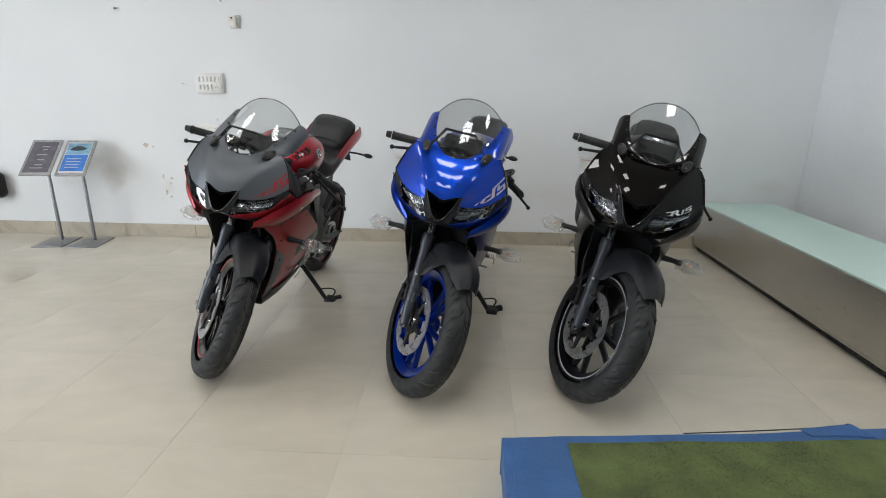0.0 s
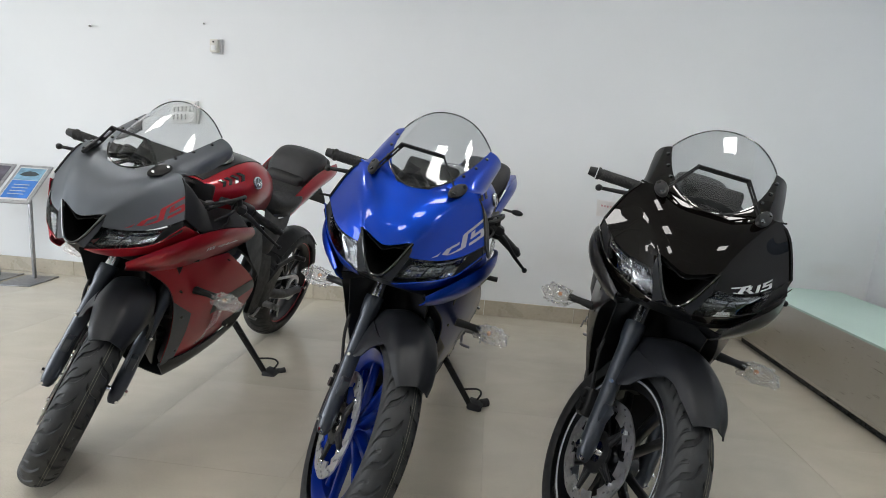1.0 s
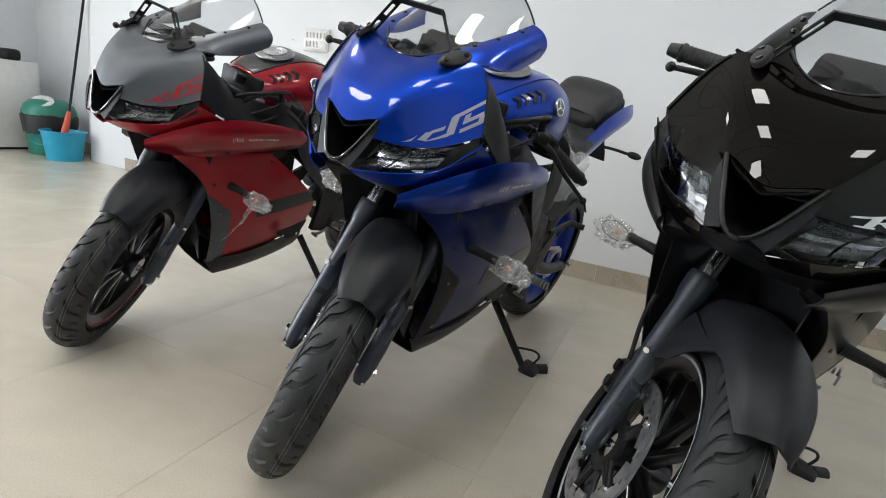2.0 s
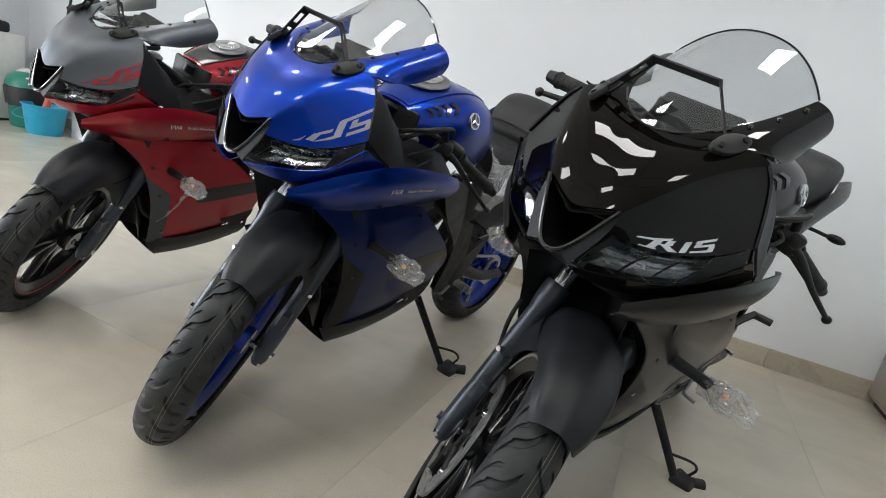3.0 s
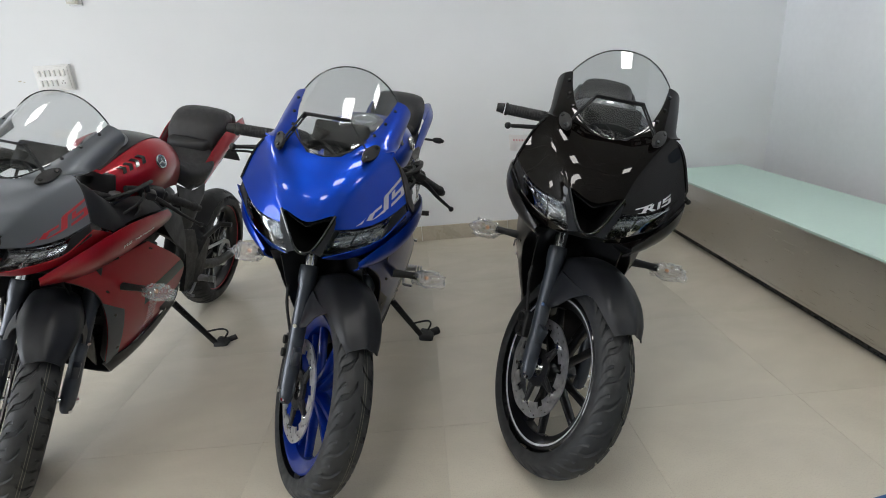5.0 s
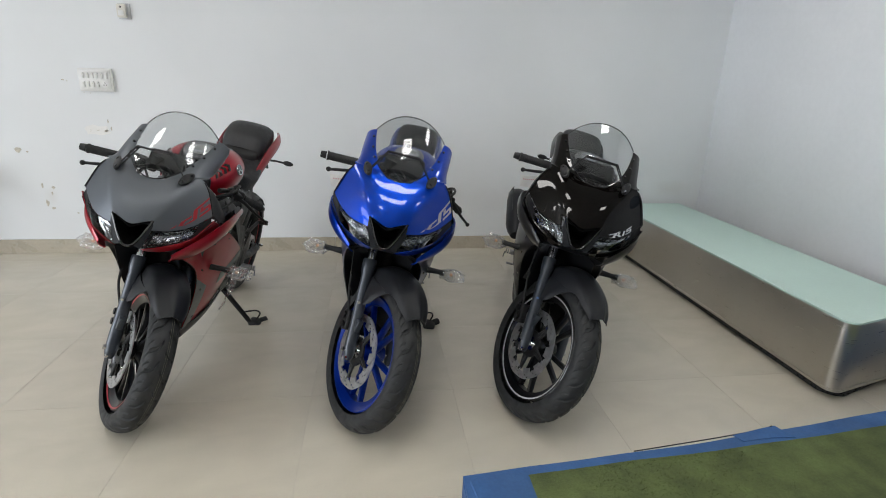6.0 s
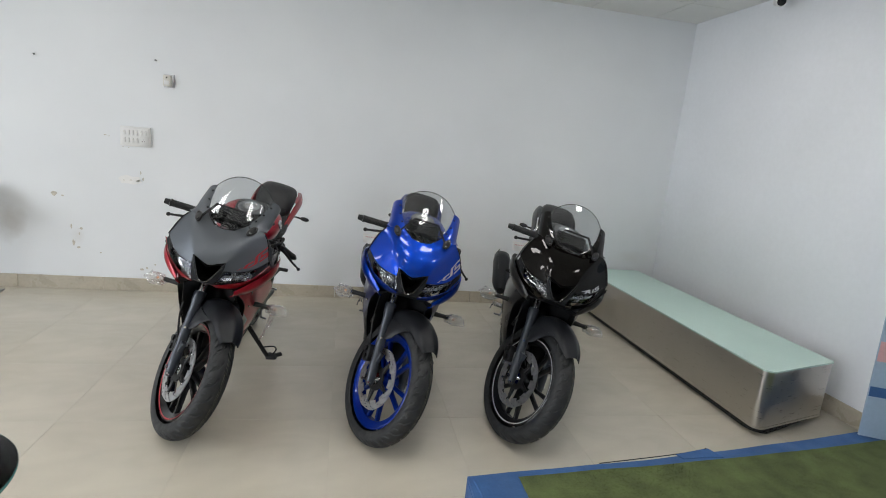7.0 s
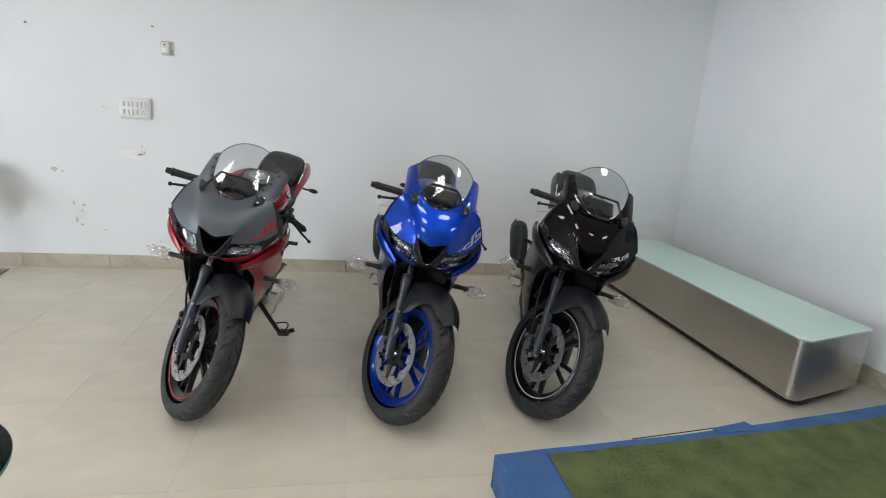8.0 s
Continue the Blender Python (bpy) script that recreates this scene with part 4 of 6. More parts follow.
    for s in (-1, 1):
        bar = add("handlebar", hose([(-.30, s * .105, .966), (-.325, s * .15, .967), (-.36, s * .24, .952), (-.40, s * .33, .930)], 0.011, 12), engine_black, "black clip-on handlebar", SB)
        grip = bmesh.new()
        a, b = Vector((-.355, s * .235, .954)), Vector((-.413, s * .366, .920))
        d = b - a
        prof = [(0.0, 0.0), (0.019, 0.0), (0.019, 0.008)]
        for k in range(16):
            prof += [(0.0165, 0.010 + k * 0.0078), (0.0165, 0.0142 + k * 0.0078), (0.0155, 0.0146 + k * 0.0078), (0.0155, 0.0172 + k * 0.0078)]
        prof += [(0.0185, 0.138), (0.0185, 0.144), (0.0, 0.144)]
        turned(prof, 18, "z", bm=grip)
        grip.transform(Matrix.Translation(a) @ d.to_track_quat("Z", "Y").to_matrix().to_4x4())
        part("grip", grip, rubber, bar, "ribbed black rubber grip")
        part("bar_end", rod(bmesh.new(), b, b + d.normalized() * 0.022, 0.0155, 0.012, 16), engine_black, bar)
        sw = block((0.045, 0.055, 0.05), (-.345, s * .205, .960), 0.012, 3)
        part("switchgear", sw, plastic_black, bar)
        for k, (dz, mt) in enumerate(((0.012, plastic_satin), (-0.012, decal_grey))):
            part("switch", block((0.008, 0.016, 0.010), (-.372, s * .207, .960 + dz), 0.002), mt, bar)
        lev = hose([(-.300, s * .165, .964), (-.292, s * .22, .954), (-.306, s * .30, .918), (-.318, s * .370, .892)], 0.0075, 10, 6, [1.2, 1.15, 0.85, 0.7])
        bmesh.ops.create_uvsphere(lev, u_segments=12, v_segments=8, radius=0.0095, matrix=Matrix.Translation((-.320, s * .378, .889)))
        part("lever", lev, plastic_black, bar, "black lever with a ball end")
        part("lever_clamp", block((0.035, 0.03, 0.032), (-.318, s * .165, .964), 0.007), plastic_black, bar)
    res = turned([(0, 0), (0.020, 0), (0.021, 0.034), (0.023, 0.036), (0.023, 0.046), (0, 0.046)], 20, "z", (-.285, -.17, .975))
    add("brake_reservoir", res, plastic_black, "small black fluid reservoir", SB)
    for s, z in ((-1, 0.0), (1, 0.02), (1, -0.03)):
        add("cable", hose([(-.30, s * .17, .94 + z), (-.20, s * .16, .93 + z), (-.17, s * .10, .86 + z), (-.26, s * .06, .76)], 0.0042, 8), rubber, "", S)
    for k, (y0, z0, y1) in enumerate(((.185, .985, .055), (.165, .965, .085), (-.150, .980, -.050), (-.175, .965, -.085))):
        loop = hose([(-.315, y0, z0), (-.235, y0 * .95, z0 + .030), (-.165, y0 * .72, z0 + .012), (-.175, y1, .930), (-.235, y1 * .8, .850)], 0.0058, 8)
        add("control_cable", loop, rubber, "black cable from the bar to the steering head", S)
    for s in (-1, 1):
        perch = block((0.050, 0.034, 0.030), (-.285, s * .178, .972), 0.008, 2)
        rod(perch, (-.275, s * .165, .985), (-.268, s * .150, 1.012), 0.010, 0.008, 10)
        add("lever_perch", perch, plastic_black, "", SB)
        add("fork_cap", turned([(0, 0), (0.023, 0), (0.023, 0.014), (0.014, 0.020), (0, 0.020)], 18, "z", tuple(FORK + Vector((0, s * 0.095, 0)) + AXIS * 0.68)), alloy_grey, "grey fork top cap", S)
    add("ignition_lock", turned([(0, 0), (0.022, 0), (0.024, 0.03), (0.016, 0.034), (0, 0.034)], 20, "z", (-.345, 0, .925)), engine_black, "", S)

    # -- tank, seat, tail --
    tank = [[(-.345, .0, .970), (-.42, .0, 1.018), (-.54, .0, 1.066), (-.68, .0, 1.062), (-.81, .0, .992), (-.855, .0, .92)],
            [(-.345, .050, .968), (-.42, .076, 1.014), (-.54, .090, 1.061), (-.68, .086, 1.056), (-.81, .066, .986), (-.850, .056, .916)],
            [(-.350, .082, .950), (-.42, .124, .992), (-.54, .150, 1.034), (-.68, .140, 1.026), (-.80, .102, .960), (-.845, .080, .900)],
            [(-.352, .098, .912), (-.42, .160, .938), (-.54, .186, .962), (-.68, .164, .950), (-.79, .116, .900), (-.835, .088, .862)],
            [(-.350, .088, .878), (-.43, .128, .876), (-.55, .136, .866), (-.67, .116, .850), (-.77, .094, .836), (-.82, .076, .818)]]
    tsk = Skin(mirrored(tank[::-1]), curve=flow)
    tob = add("fuel_tank", tsk.sheet(36, 26, 0.004, 1), pal["tank"], pal["tank_label"], None, 60)
    part("tank_saddle", tsk.sheet(20, 16, 0.003, 1, pal["saddle_u"], (0.02, 0.60), 0.003), pal["saddle"], tob, "matt dark panel along the top of the tank")
    cap = turned([(0, 0.0), (0.036, 0.0), (0.043, 0.003), (0.043, 0.008), (0.032, 0.010), (0.029, 0.008), (0, 0.009)], 36, "z")
    cap.transform(Matrix.Translation((-.475, 0, 1.046)) @ Matrix.Rotation(radians(21), 4, "Y"))
    part("filler_cap", cap, chrome, tob, "bright round filler cap")
    rec = turned([(0.042, 0.004), (0.058, 0.006), (0.066, 0.003), (0.068, -0.002)], 40, "z")
    rec.transform(Matrix.Translation((-.475, 0, 1.045)) @ Matrix.Rotation(radians(21), 4, "Y"))
    part("filler_recess", rec, alloy_grey, tob, "silver ring round the filler cap")
    part("tank_front", block((0.02, 0.20, 0.09), (-.356, 0, .918), 0.008), plastic_black, tob, "black front cover")
    for side in (0, 1):
        mir = (lambda u: u) if side else (lambda u: 1 - u)
        fins = bars([[(mir(.705), .10 + .05 * k), (mir(.740), .125 + .05 * k), (mir(.740), .15 + .05 * k), (mir(.705), .125 + .05 * k)] for k in range(4)] +
                    [[(mir(.740), .125 + .05 * k), (mir(.780), .105 + .05 * k), (mir(.780), .13 + .05 * k), (mir(.740), .15 + .05 * k)] for k in range(4)], 0.003, 2)
        part("tank_vents", tsk.lay(fins, 0.001, 1), black_gloss, tob, "row of black arrow-shaped vents")
        u, v = mir(.815), .39
        p, q = tsk.at(u, v), tsk.normal(u, v)
        em = turned([(0, .0035), (.023, .0035), (.0235, .002), (.0235, -.002)], 32, "z")
        em.transform(Matrix.Translation(p) @ q.to_track_quat("Z", "Y").to_matrix().to_4x4())
        eob = part("emblem", em, decal_grey, tob, "round maker's emblem drawn as a plain ring")
        ring = turned([(.0195, .004), (.0205, .006), (.0240, .006), (.0250, .003), (.0195, .003)], 32, "z", closed=True)
        for k in range(3):
            a = radians(90 + 120 * k)
            rod(ring, (0, 0, .004), (math.cos(a) * .0200, math.sin(a) * .0200, .004), .0030, n=6)
        ring.transform(Matrix.Translation(p) @ q.to_track_quat("Z", "Y").to_matrix().to_4x4())
        part("emblem_ring", ring, chrome, tob, "bright ring")
    seat = [[(-.80, .0, .945), (-.87, .0, .905), (-.97, .0, .900), (-1.06, .0, .925), (-1.09, .0, .945)], [(-.80, .058, .940), (-.87, .085, .900), (-.97, .108, .896), (-1.06, .108, .920), (-1.09, .09, .940)],
            [(-.80, .092, .905), (-.87, .126, .868), (-.97, .146, .864), (-1.06, .138, .892), (-1.09, .11, .93)], [(-.80, .085, .840), (-.87, .11, .800), (-.97, .125, .800), (-1.06, .125, .84), (-1.085, .11, .89)]]
    add("rider_seat", Skin(mirrored(seat[::-1])).sheet(24, 20, 0.01, 1), seat_mat, "black vinyl rider seat")
    pill = [[(-1.095, .0, .985), (-1.13, .0, 1.060), (-1.23, .0, 1.108), (-1.36, .0, 1.098), (-1.42, .0, 1.060)], [(-1.095, .058, .980), (-1.13, .082, 1.052), (-1.23, .094, 1.098), (-1.36, .076, 1.090), (-1.42, .050, 1.054)],
            [(-1.10, .094, .95), (-1.14, .116, 1.010), (-1.24, .120, 1.056), (-1.36, .096, 1.056), (-1.415, .060, 1.022)], [(-1.10, .095, .93), (-1.15, .112, .950), (-1.24, .112, .990), (-1.36, .090, 1.006), (-1.41, .056, 1.002)]]
    add("pillion_seat", Skin(mirrored(pill[::-1])).sheet(24, 20, 0.01, 1), seat_mat, "raised black pillion seat")
    tail = [[(-.94, .122, .855), (-1.07, .128, .948), (-1.16, .138, 1.014), (-1.30, .144, 1.058), (-1.42, .130, 1.068), (-1.53, .090, 1.050)],
            [(-.97, .138, .822), (-1.09, .150, .905), (-1.18, .168, .966), (-1.31, .176, 1.004), (-1.43, .156, 1.020), (-1.545, .098, 1.010)],
            [(-1.00, .120, .790), (-1.12, .130, .862), (-1.20, .136, .916), (-1.32, .134, .952), (-1.43, .116, .972), (-1.52, .076, .974)]]
    both("tail_side_panel", tail, pal["tail"], pal["tail_label"], 1, 10, 24, 0.005)
    add("tail_lower", Skin([[(-1.0, -.115, .80), (-1.0, 0, .79), (-1.0, .115, .80)], [(-1.25, -.11, .89), (-1.25, 0, .88), (-1.25, .11, .89)], [(-1.50, -.06, .95), (-1.50, 0, .945), (-1.50, .06, .95)]]).sheet(14, 10, 0.004, -1), plastic_black)
    core = block((0.37, 0.20, 0.12), (0, 0, 0), 0.03, 3)
    core.transform(Matrix.Translation((-1.255, 0, .972)) @ Matrix.Rotation(0.33, 4, "Y"))
    add("seat_base", core, plastic_black, "black body under the pillion seat")
    tl = block((0.03, 0.12, 0.035), (-1.505, 0, .975), 0.01, 3)
    add("tail_light", tl, red_lens, "red LED tail light")
    plate = Skin([[(-1.44, -.05, .93), (-1.44, .05, .93)], [(-1.51, -.045, .88), (-1.51, .045, .88)], [(-1.57, -.050, .83), (-1.57, .050, .83)], [(-1.60, -.055, .79), (-1.60, .055, .79)]])
    add("plate_hanger", plate.sheet(14, 8, 0.008, 1), plastic_black, "black rear hanger")
    for s in (-1, 1):
        rt = hose([(-1.54, s * .03, .855), (-1.56, s * .10, .860), (-1.565, s * .150, .86)], 0.007, 8)
        rob = add("rear_indicator", rt, plastic_black, "black rear indicator stalk")
        e = bmesh.new()
        bmesh.ops.create_uvsphere(e, u_segments=14, v_segments=10, radius=1)
        e.transform(Matrix.Translation((-1.565, s * .182, .862)) @ Matrix.Diagonal((.018, .034, .016, 1)))
        part("indicator_lens", e, plastic_black, rob)

    # -- engine, frame, rear end --
    add("radiator", block((0.035, 0.26, 0.20), (-.235, 0, .585), 0.006), engine_black, "black radiator")
    fins = bmesh.new()
    for k in range(14):
        block((0.006, 0.235, 0.003), (-.215, 0, .50 + k * 0.0125), 0.0, bm=fins)
    add("radiator_fins", fins, plastic_satin)
    eng = block((0.30, 0.24, 0.22), (-.55, 0, .44), 0.03, 3)
    block((0.16, 0.20, 0.24), (-.43, 0, .60), 0.02, 2, bm=eng)
    for s in (-1, 1):
        rod(eng, (-.60, s * .10, .43), (-.60, s * .155, .43), 0.095, 0.085, 28)
        rod(eng, (-.46, s * .10, .42), (-.46, s * .145, .42), 0.06, 0.052, 24)
    eob = add("engine", eng, engine_black, "black engine block and round side covers")
    for s in (-1, 1):
        for k in range(6):
            a = 2 * math.pi * k / 6
            c = Vector((-.60 + .078 * math.cos(a), s * .152, .43 + .078 * math.sin(a)))
            part("cover_bolt", rod(bmesh.new(), c, c + Vector((0, s * .008, 0)), .006, n=6), chrome, eob, "bright cover bolt")
    for s in (-1, 1):
        add("frame_spar", Skin([[(-.30, s * .09, .88), (-.50, s * .135, .80), (-.72, s * .135, .66), (-.80, s * .125, .52)], [(-.30, s * .09, .81), (-.48, s * .145, .73), (-.68, s * .145, .60), (-.75, s * .13, .48)]]).sheet(8, 18, 0.018, -s), engine_black, "black frame spar")
        add("frame_plate", Skin([[(-.72, s * .13, .66), (-.84, s * .13, .62)], [(-.74, s * .14, .50), (-.86, s * .14, .48)], [(-.74, s * .13, .36), (-.84, s * .13, .34)]]).sheet(10, 6, 0.02, -s), engine_black)
        sub_frame = hose([(-.66, s * .10, .78), (-.86, s * .11, .80), (-1.10, s * .10, .87), (-1.35, s * .07, .95)], 0.013, 8)
        add("subframe_tube", sub_frame, engine_black)
        side = Skin([[(-.70, s * .135, .86), (-.85, s * .13, .80), (-1.00, s * .118, .80)], [(-.70, s * .15, .76), (-.84, s * .148, .72), (-.96, s * .13, .75)], [(-.72, s * .14, .66), (-.82, s * .14, .64), (-.90, s * .125, .70)]])
        add("side_cover", side.sheet(10, 12, 0.004, -s), shin_black, "matt black side cover")
        arm = hose([(-.78, s * .10, .42), (-.95, s * .115, .40), (-1.15, s * .12, .34), (-1.36, s * .12, .315)], 0.026, 12, 6, [1.1, 1.0, 0.9, 0.75])
        add("swingarm", arm, engine_black, "black swingarm")
        peg = bmesh.new()
        rod(peg, (-.86, s * .135, .375), (-.87, s * .20, .378), 0.013, n=10)
        for k in range(6):
            rod(peg, (-.87, s * (.165 + .012 * k), .378), (-.87, s * (.172 + .012 * k), .378), 0.0155, n=10)
        rod(peg, (-.868, s * .235, .37), (-.868, s * .237, .335), 0.004, n=6)
        pob = add("footrest", peg, alloy_grey, "ribbed alloy footrest")
        hang = Skin([[(-.80, s * .14, .47), (-.85, s * .15, .49), (-.96, s * .145, .55)], [(-.82, s * .14, .38), (-.88, s * .15, .36), (-.99, s * .145, .53)]])
        part("footrest_hanger", hang.sheet(8, 10, 0.012, -s), engine_black, pob, "black cast hanger")
        part("foot_lever", hose([(-.86, s * .15, .365), (-.78, s * .165, .345), (-.72, s * .175, .36), (-.71, s * .21, .362)], 0.006, 8), alloy_grey, pob)
        pil = bmesh.new()
        hose([(-.96, s * .14, .54), (-1.04, s * .15, .56), (-1.09, s * .16, .575)], 0.012, 8, bm=pil)
        rod(pil, (-1.09, s * .155, .575), (-1.10, s * .215, .578), 0.012)
        add("pillion_footrest", pil, engine_black)
    wheel(bike, "rear_wheel", Vector((-1.385, 0, .328)), 0.328, 0.146, pal["rim"], pal["rim_label"], Matrix(), True, pal["tape"])
    hug = [[(-1.365 + r * math.cos(radians(t)), y, .31 + r * math.sin(radians(t))) for y in (-.075, -.05, 0, .05, .075) for r in [0.345 - abs(y) * 0.35]] for t in (45, 75, 105, 135)]
    add("rear_hugger", Skin(hug).sheet(16, 10, 0.004, 1), plastic_black)
    chain = bmesh.new()
    for p, q in (((-.80, .078, .455), (-1.365, .078, .385)), ((-.80, .078, .405), (-1.365, .078, .245))):
        rod(chain, p, q, 0.008, n=6)
    turned([(0.055, .072), (0.075, .074), (0.075, .082), (0.055, .084)], 40, "y", (-1.365, 0, .31), True, chain)
    add("chain_and_sprocket", chain, steel_disc, "steel chain and sprocket")
    sho = rod(bmesh.new(), (-.90, 0, .42), (-.99, 0, .70), 0.028)
    add("rear_shock", sho, engine_black)
    ex = hose([(-.33, -.03, .56), (-.30, -.06, .40), (-.42, -.07, .27), (-.70, -.09, .27), (-.95, -.13, .34), (-1.08, -.165, .42)], 0.019, 12)
    exo = add("exhaust_pipe", ex, engine_black, "dark exhaust pipe")
    muf = turned([(0.0, -.01), (0.030, -.01), (0.050, 0.03), (0.062, 0.08), (0.066, 0.30), (0.058, 0.36), (0.034, 0.385), (0.024, 0.385), (0.022, 0.34), (0, 0.34)], 28, "z")
    muf.transform(Matrix.Translation((-1.06, -.205, .43)) @ Vector((-.86, -.16, .48)).to_track_quat("Z", "Y").to_matrix().to_4x4())
    part("silencer", muf, plastic_satin, exo, "matt black silencer")
    shield = Skin([[(-1.16, -.262, .55), (-1.26, -.285, .60), (-1.36, -.300, .655)], [(-1.17, -.285, .49), (-1.27, -.304, .545), (-1.37, -.320, .60)]])
    part("heat_shield", shield.sheet(6, 10, 0.003, 1), plastic_black, exo, "black heat shield")

    # side stand
    st = bmesh.new()
    rod(st, (-.75, .085, .30), (-.810, .285, .064), 0.0150, 0.0125, 12)
    stob = add("side_stand", st, engine_black, "black side stand, folded out")
    ft = block((0.075, 0.066, 0.034), (-.826, .298, .072), 0.011, 3)
    rod(ft, (-.846, .316, .075), (-.872, .346, .082), 0.019, n=12)
    part("stand_foot", ft, rubber, stob, "thick black stand foot")
    part("stand_tang", hose([(-.790, .228, .14), (-.828, .288, .145), (-.853, .308, .12), (-.843, .30, .09)], 0.0045, 8), engine_black, stob)
    spr = bmesh.new()
    hose([(-.74, .105, .29) if k == 0 else (-.74 - .0036 * k + .010 * math.cos(k * 1.9), .105 + .0062 * k + .010 * math.sin(k * 1.9), .29 - .0085 * k) for k in range(18)], 0.003, 5, 3, bm=spr)
    part("stand_spring", spr, engine_black, stob, "coil spring")

    # front indicators in their clear wrapping
    for s in (-1, 1):
        stalk = hose([(-.228, s * .185, .618), (-.236, s * .230, .616), (-.240, s * .264, .614)], 0.011, 12, 5, [1.25, 1.0, 1.1])
        iob = add("front_indicator", stalk, plastic_black, "indicator still wrapped in clear film")
        e = bmesh.new()
        bmesh.ops.create_uvsphere(e, u_segments=18, v_segments=12, radius=1)
        e.transform(Matrix.Translation((-.240, s * .300, .612)) @ Matrix.Rotation(s * .2, 4, "Z") @ Matrix.Diagonal((.020, .040, .021, 1)))
        part("indicator_lens", e, indicator_glass, iob, "clear lens")
        e = bmesh.new()
        bmesh.ops.create_uvsphere(e, u_segments=10, v_segments=8, radius=.007, matrix=Matrix.Translation((-.242, s * .294, .612)))
        part("bulb", e, amber, iob, "amber bulb")
        w = crumple((-.242, s * .300, .608), (.027, .052, .029), 7 + s, 0.010)
        if pal["flag"] and s > 0:
            fl = Skin([[(-.245, .27, .60), (-.25, .30, .61)], [(-.225, .275, .555), (-.215, .30, .56)], [(-.205, .27, .50), (-.19, .285, .51)], [(-.165, .262, .455), (-.155, .27, .46)]])
            fob = part("wrap_tail", fl.sheet(20, 8, 0.001, 1), wrap_film, iob, "loose strip of clear film")
            for v in fob.data.vertices:
                v.co += Vector((noise.noise(v.co * 40), noise.noise(v.co * 40 + Vector((9, 0, 0))), noise.noise(v.co * 40 + Vector((0, 7, 0))))) * 0.007
            fob.visible_shadow = False
        wob = part("wrap", w, wrap_film, iob, "crumpled clear film")
        wob.visible_shadow = False
    return bike


def bolt_row(places):
    bm = bmesh.new()
    for u, v in places:
        ring = [bm.verts.new((u + 0.012 * math.cos(t), v + 0.014 * math.sin(t), 0.002)) for t in np.linspace(0, 2 * math.pi, 8, endpoint=False)]
        base = [bm.verts.new((u + 0.015 * math.cos(t), v + 0.018 * math.sin(t), -0.001)) for t in np.linspace(0, 2 * math.pi, 8, endpoint=False)]
        bm.faces.new(ring)
        for i in range(8):
            bm.faces.new((base[i], base[(i + 1) % 8], ring[(i + 1) % 8], ring[i]))
    return bm


def strip(bm, pts, width, thick):
    """A flat folded metal strip through pts with its breadth across x, standing up."""
    pts = [Vector(p) for p in pts]
    for a, b in zip(pts, pts[1:]):
        d = (b - a).normalized()
        w = Vector((0.87, 0, 0.5)).cross(d).cross(d).normalized() * width / 2
        nrm = d.cross(w).normalized() * thick / 2
        c = [bm.verts.new(p + sw * w + sn * nrm) for p in (a - d * thick, b + d * thick) for sw, sn in ((-1, -1), (1, -1), (1, 1), (-1, 1))]
        for q in ((0, 1, 2, 3), (7, 6, 5, 4), (0, 4, 5, 1), (1, 5, 6, 2), (2, 6, 7, 3), (3, 7, 4, 0)):
            bm.faces.new([c[i] for i in q])


def ladder(bm, a, b, width, thick):
    """A metal strip from a to b with two long slots through it."""
    a, b = Vector(a), Vector(b)
    d = (b - a).normalized()
    w = Vector((0.87, 0, 0.5)).cross(d).cross(d).normalized()
    for s in (-1, 1):
        o = w * s * width * 0.37
        strip(bm, [a + o, b + o], width * 0.26, thick)
    for k in (0.06, 0.48, 0.94):
        c = a.lerp(b, k)
        strip(bm, [c - d * 0.005, c + d * 0.005], width * 0.5, thick)


def crumple(at, size, seed, amount):
    """A loosely crumpled bag of film."""
    bm = bmesh.new()
    bmesh.ops.create_icosphere(bm, subdivisions=4, radius=1)
    o = Vector((seed * 3.1, 0, 0))
    for v in bm.verts:
        k = 1 + 0.28 * noise.noise(v.co * 1.7 + o) + 0.16 * abs(noise.noise(v.co * 5 + o))
        p = v.co * k
        v.co = Vector((p.x * size[0], p.y * size[1], p.z * size[2])) + v.co * amount * noise.noise(v.co * 9 + o) + Vector(at)
    return bm


def glyph(strokes, v0, v1, u0, u1, lean):
    """Four-cornered strokes in a unit box laid slanting on the side of the cowl: v runs rearwards, u downwards."""
    return [[(u0 - (u0 - u1) * y - lean * x, v0 + (v1 - v0) * x) for x, y in q] for q in strokes]


MARK_A = [[(.00, .00), (.12, .06), (.20, .40), (.15, .26)], [(.20, .14), (.30, .02), (.40, .42), (.30, .48)], [(.28, .02), (.32, .00), (.58, .02), (.56, .18)], [(.32, .36), (.36, .50), (.54, .54), (.52, .38)],
          [(.54, .05), (.64, .05), (.70, .82), (.60, .82)], [(.60, .68), (.98, .84), (1.0, 1.0), (.62, .86)], [(.73, .34), (.80, .34), (.83, .70), (.76, .68)], [(.74, .32), (.97, .36), (.98, .52), (.75, .48)],
          [(.91, .05), (.98, .06), (1.0, .42), (.93, .40)], [(.70, .00), (.97, .04), (.98, .20), (.71, .16)]]
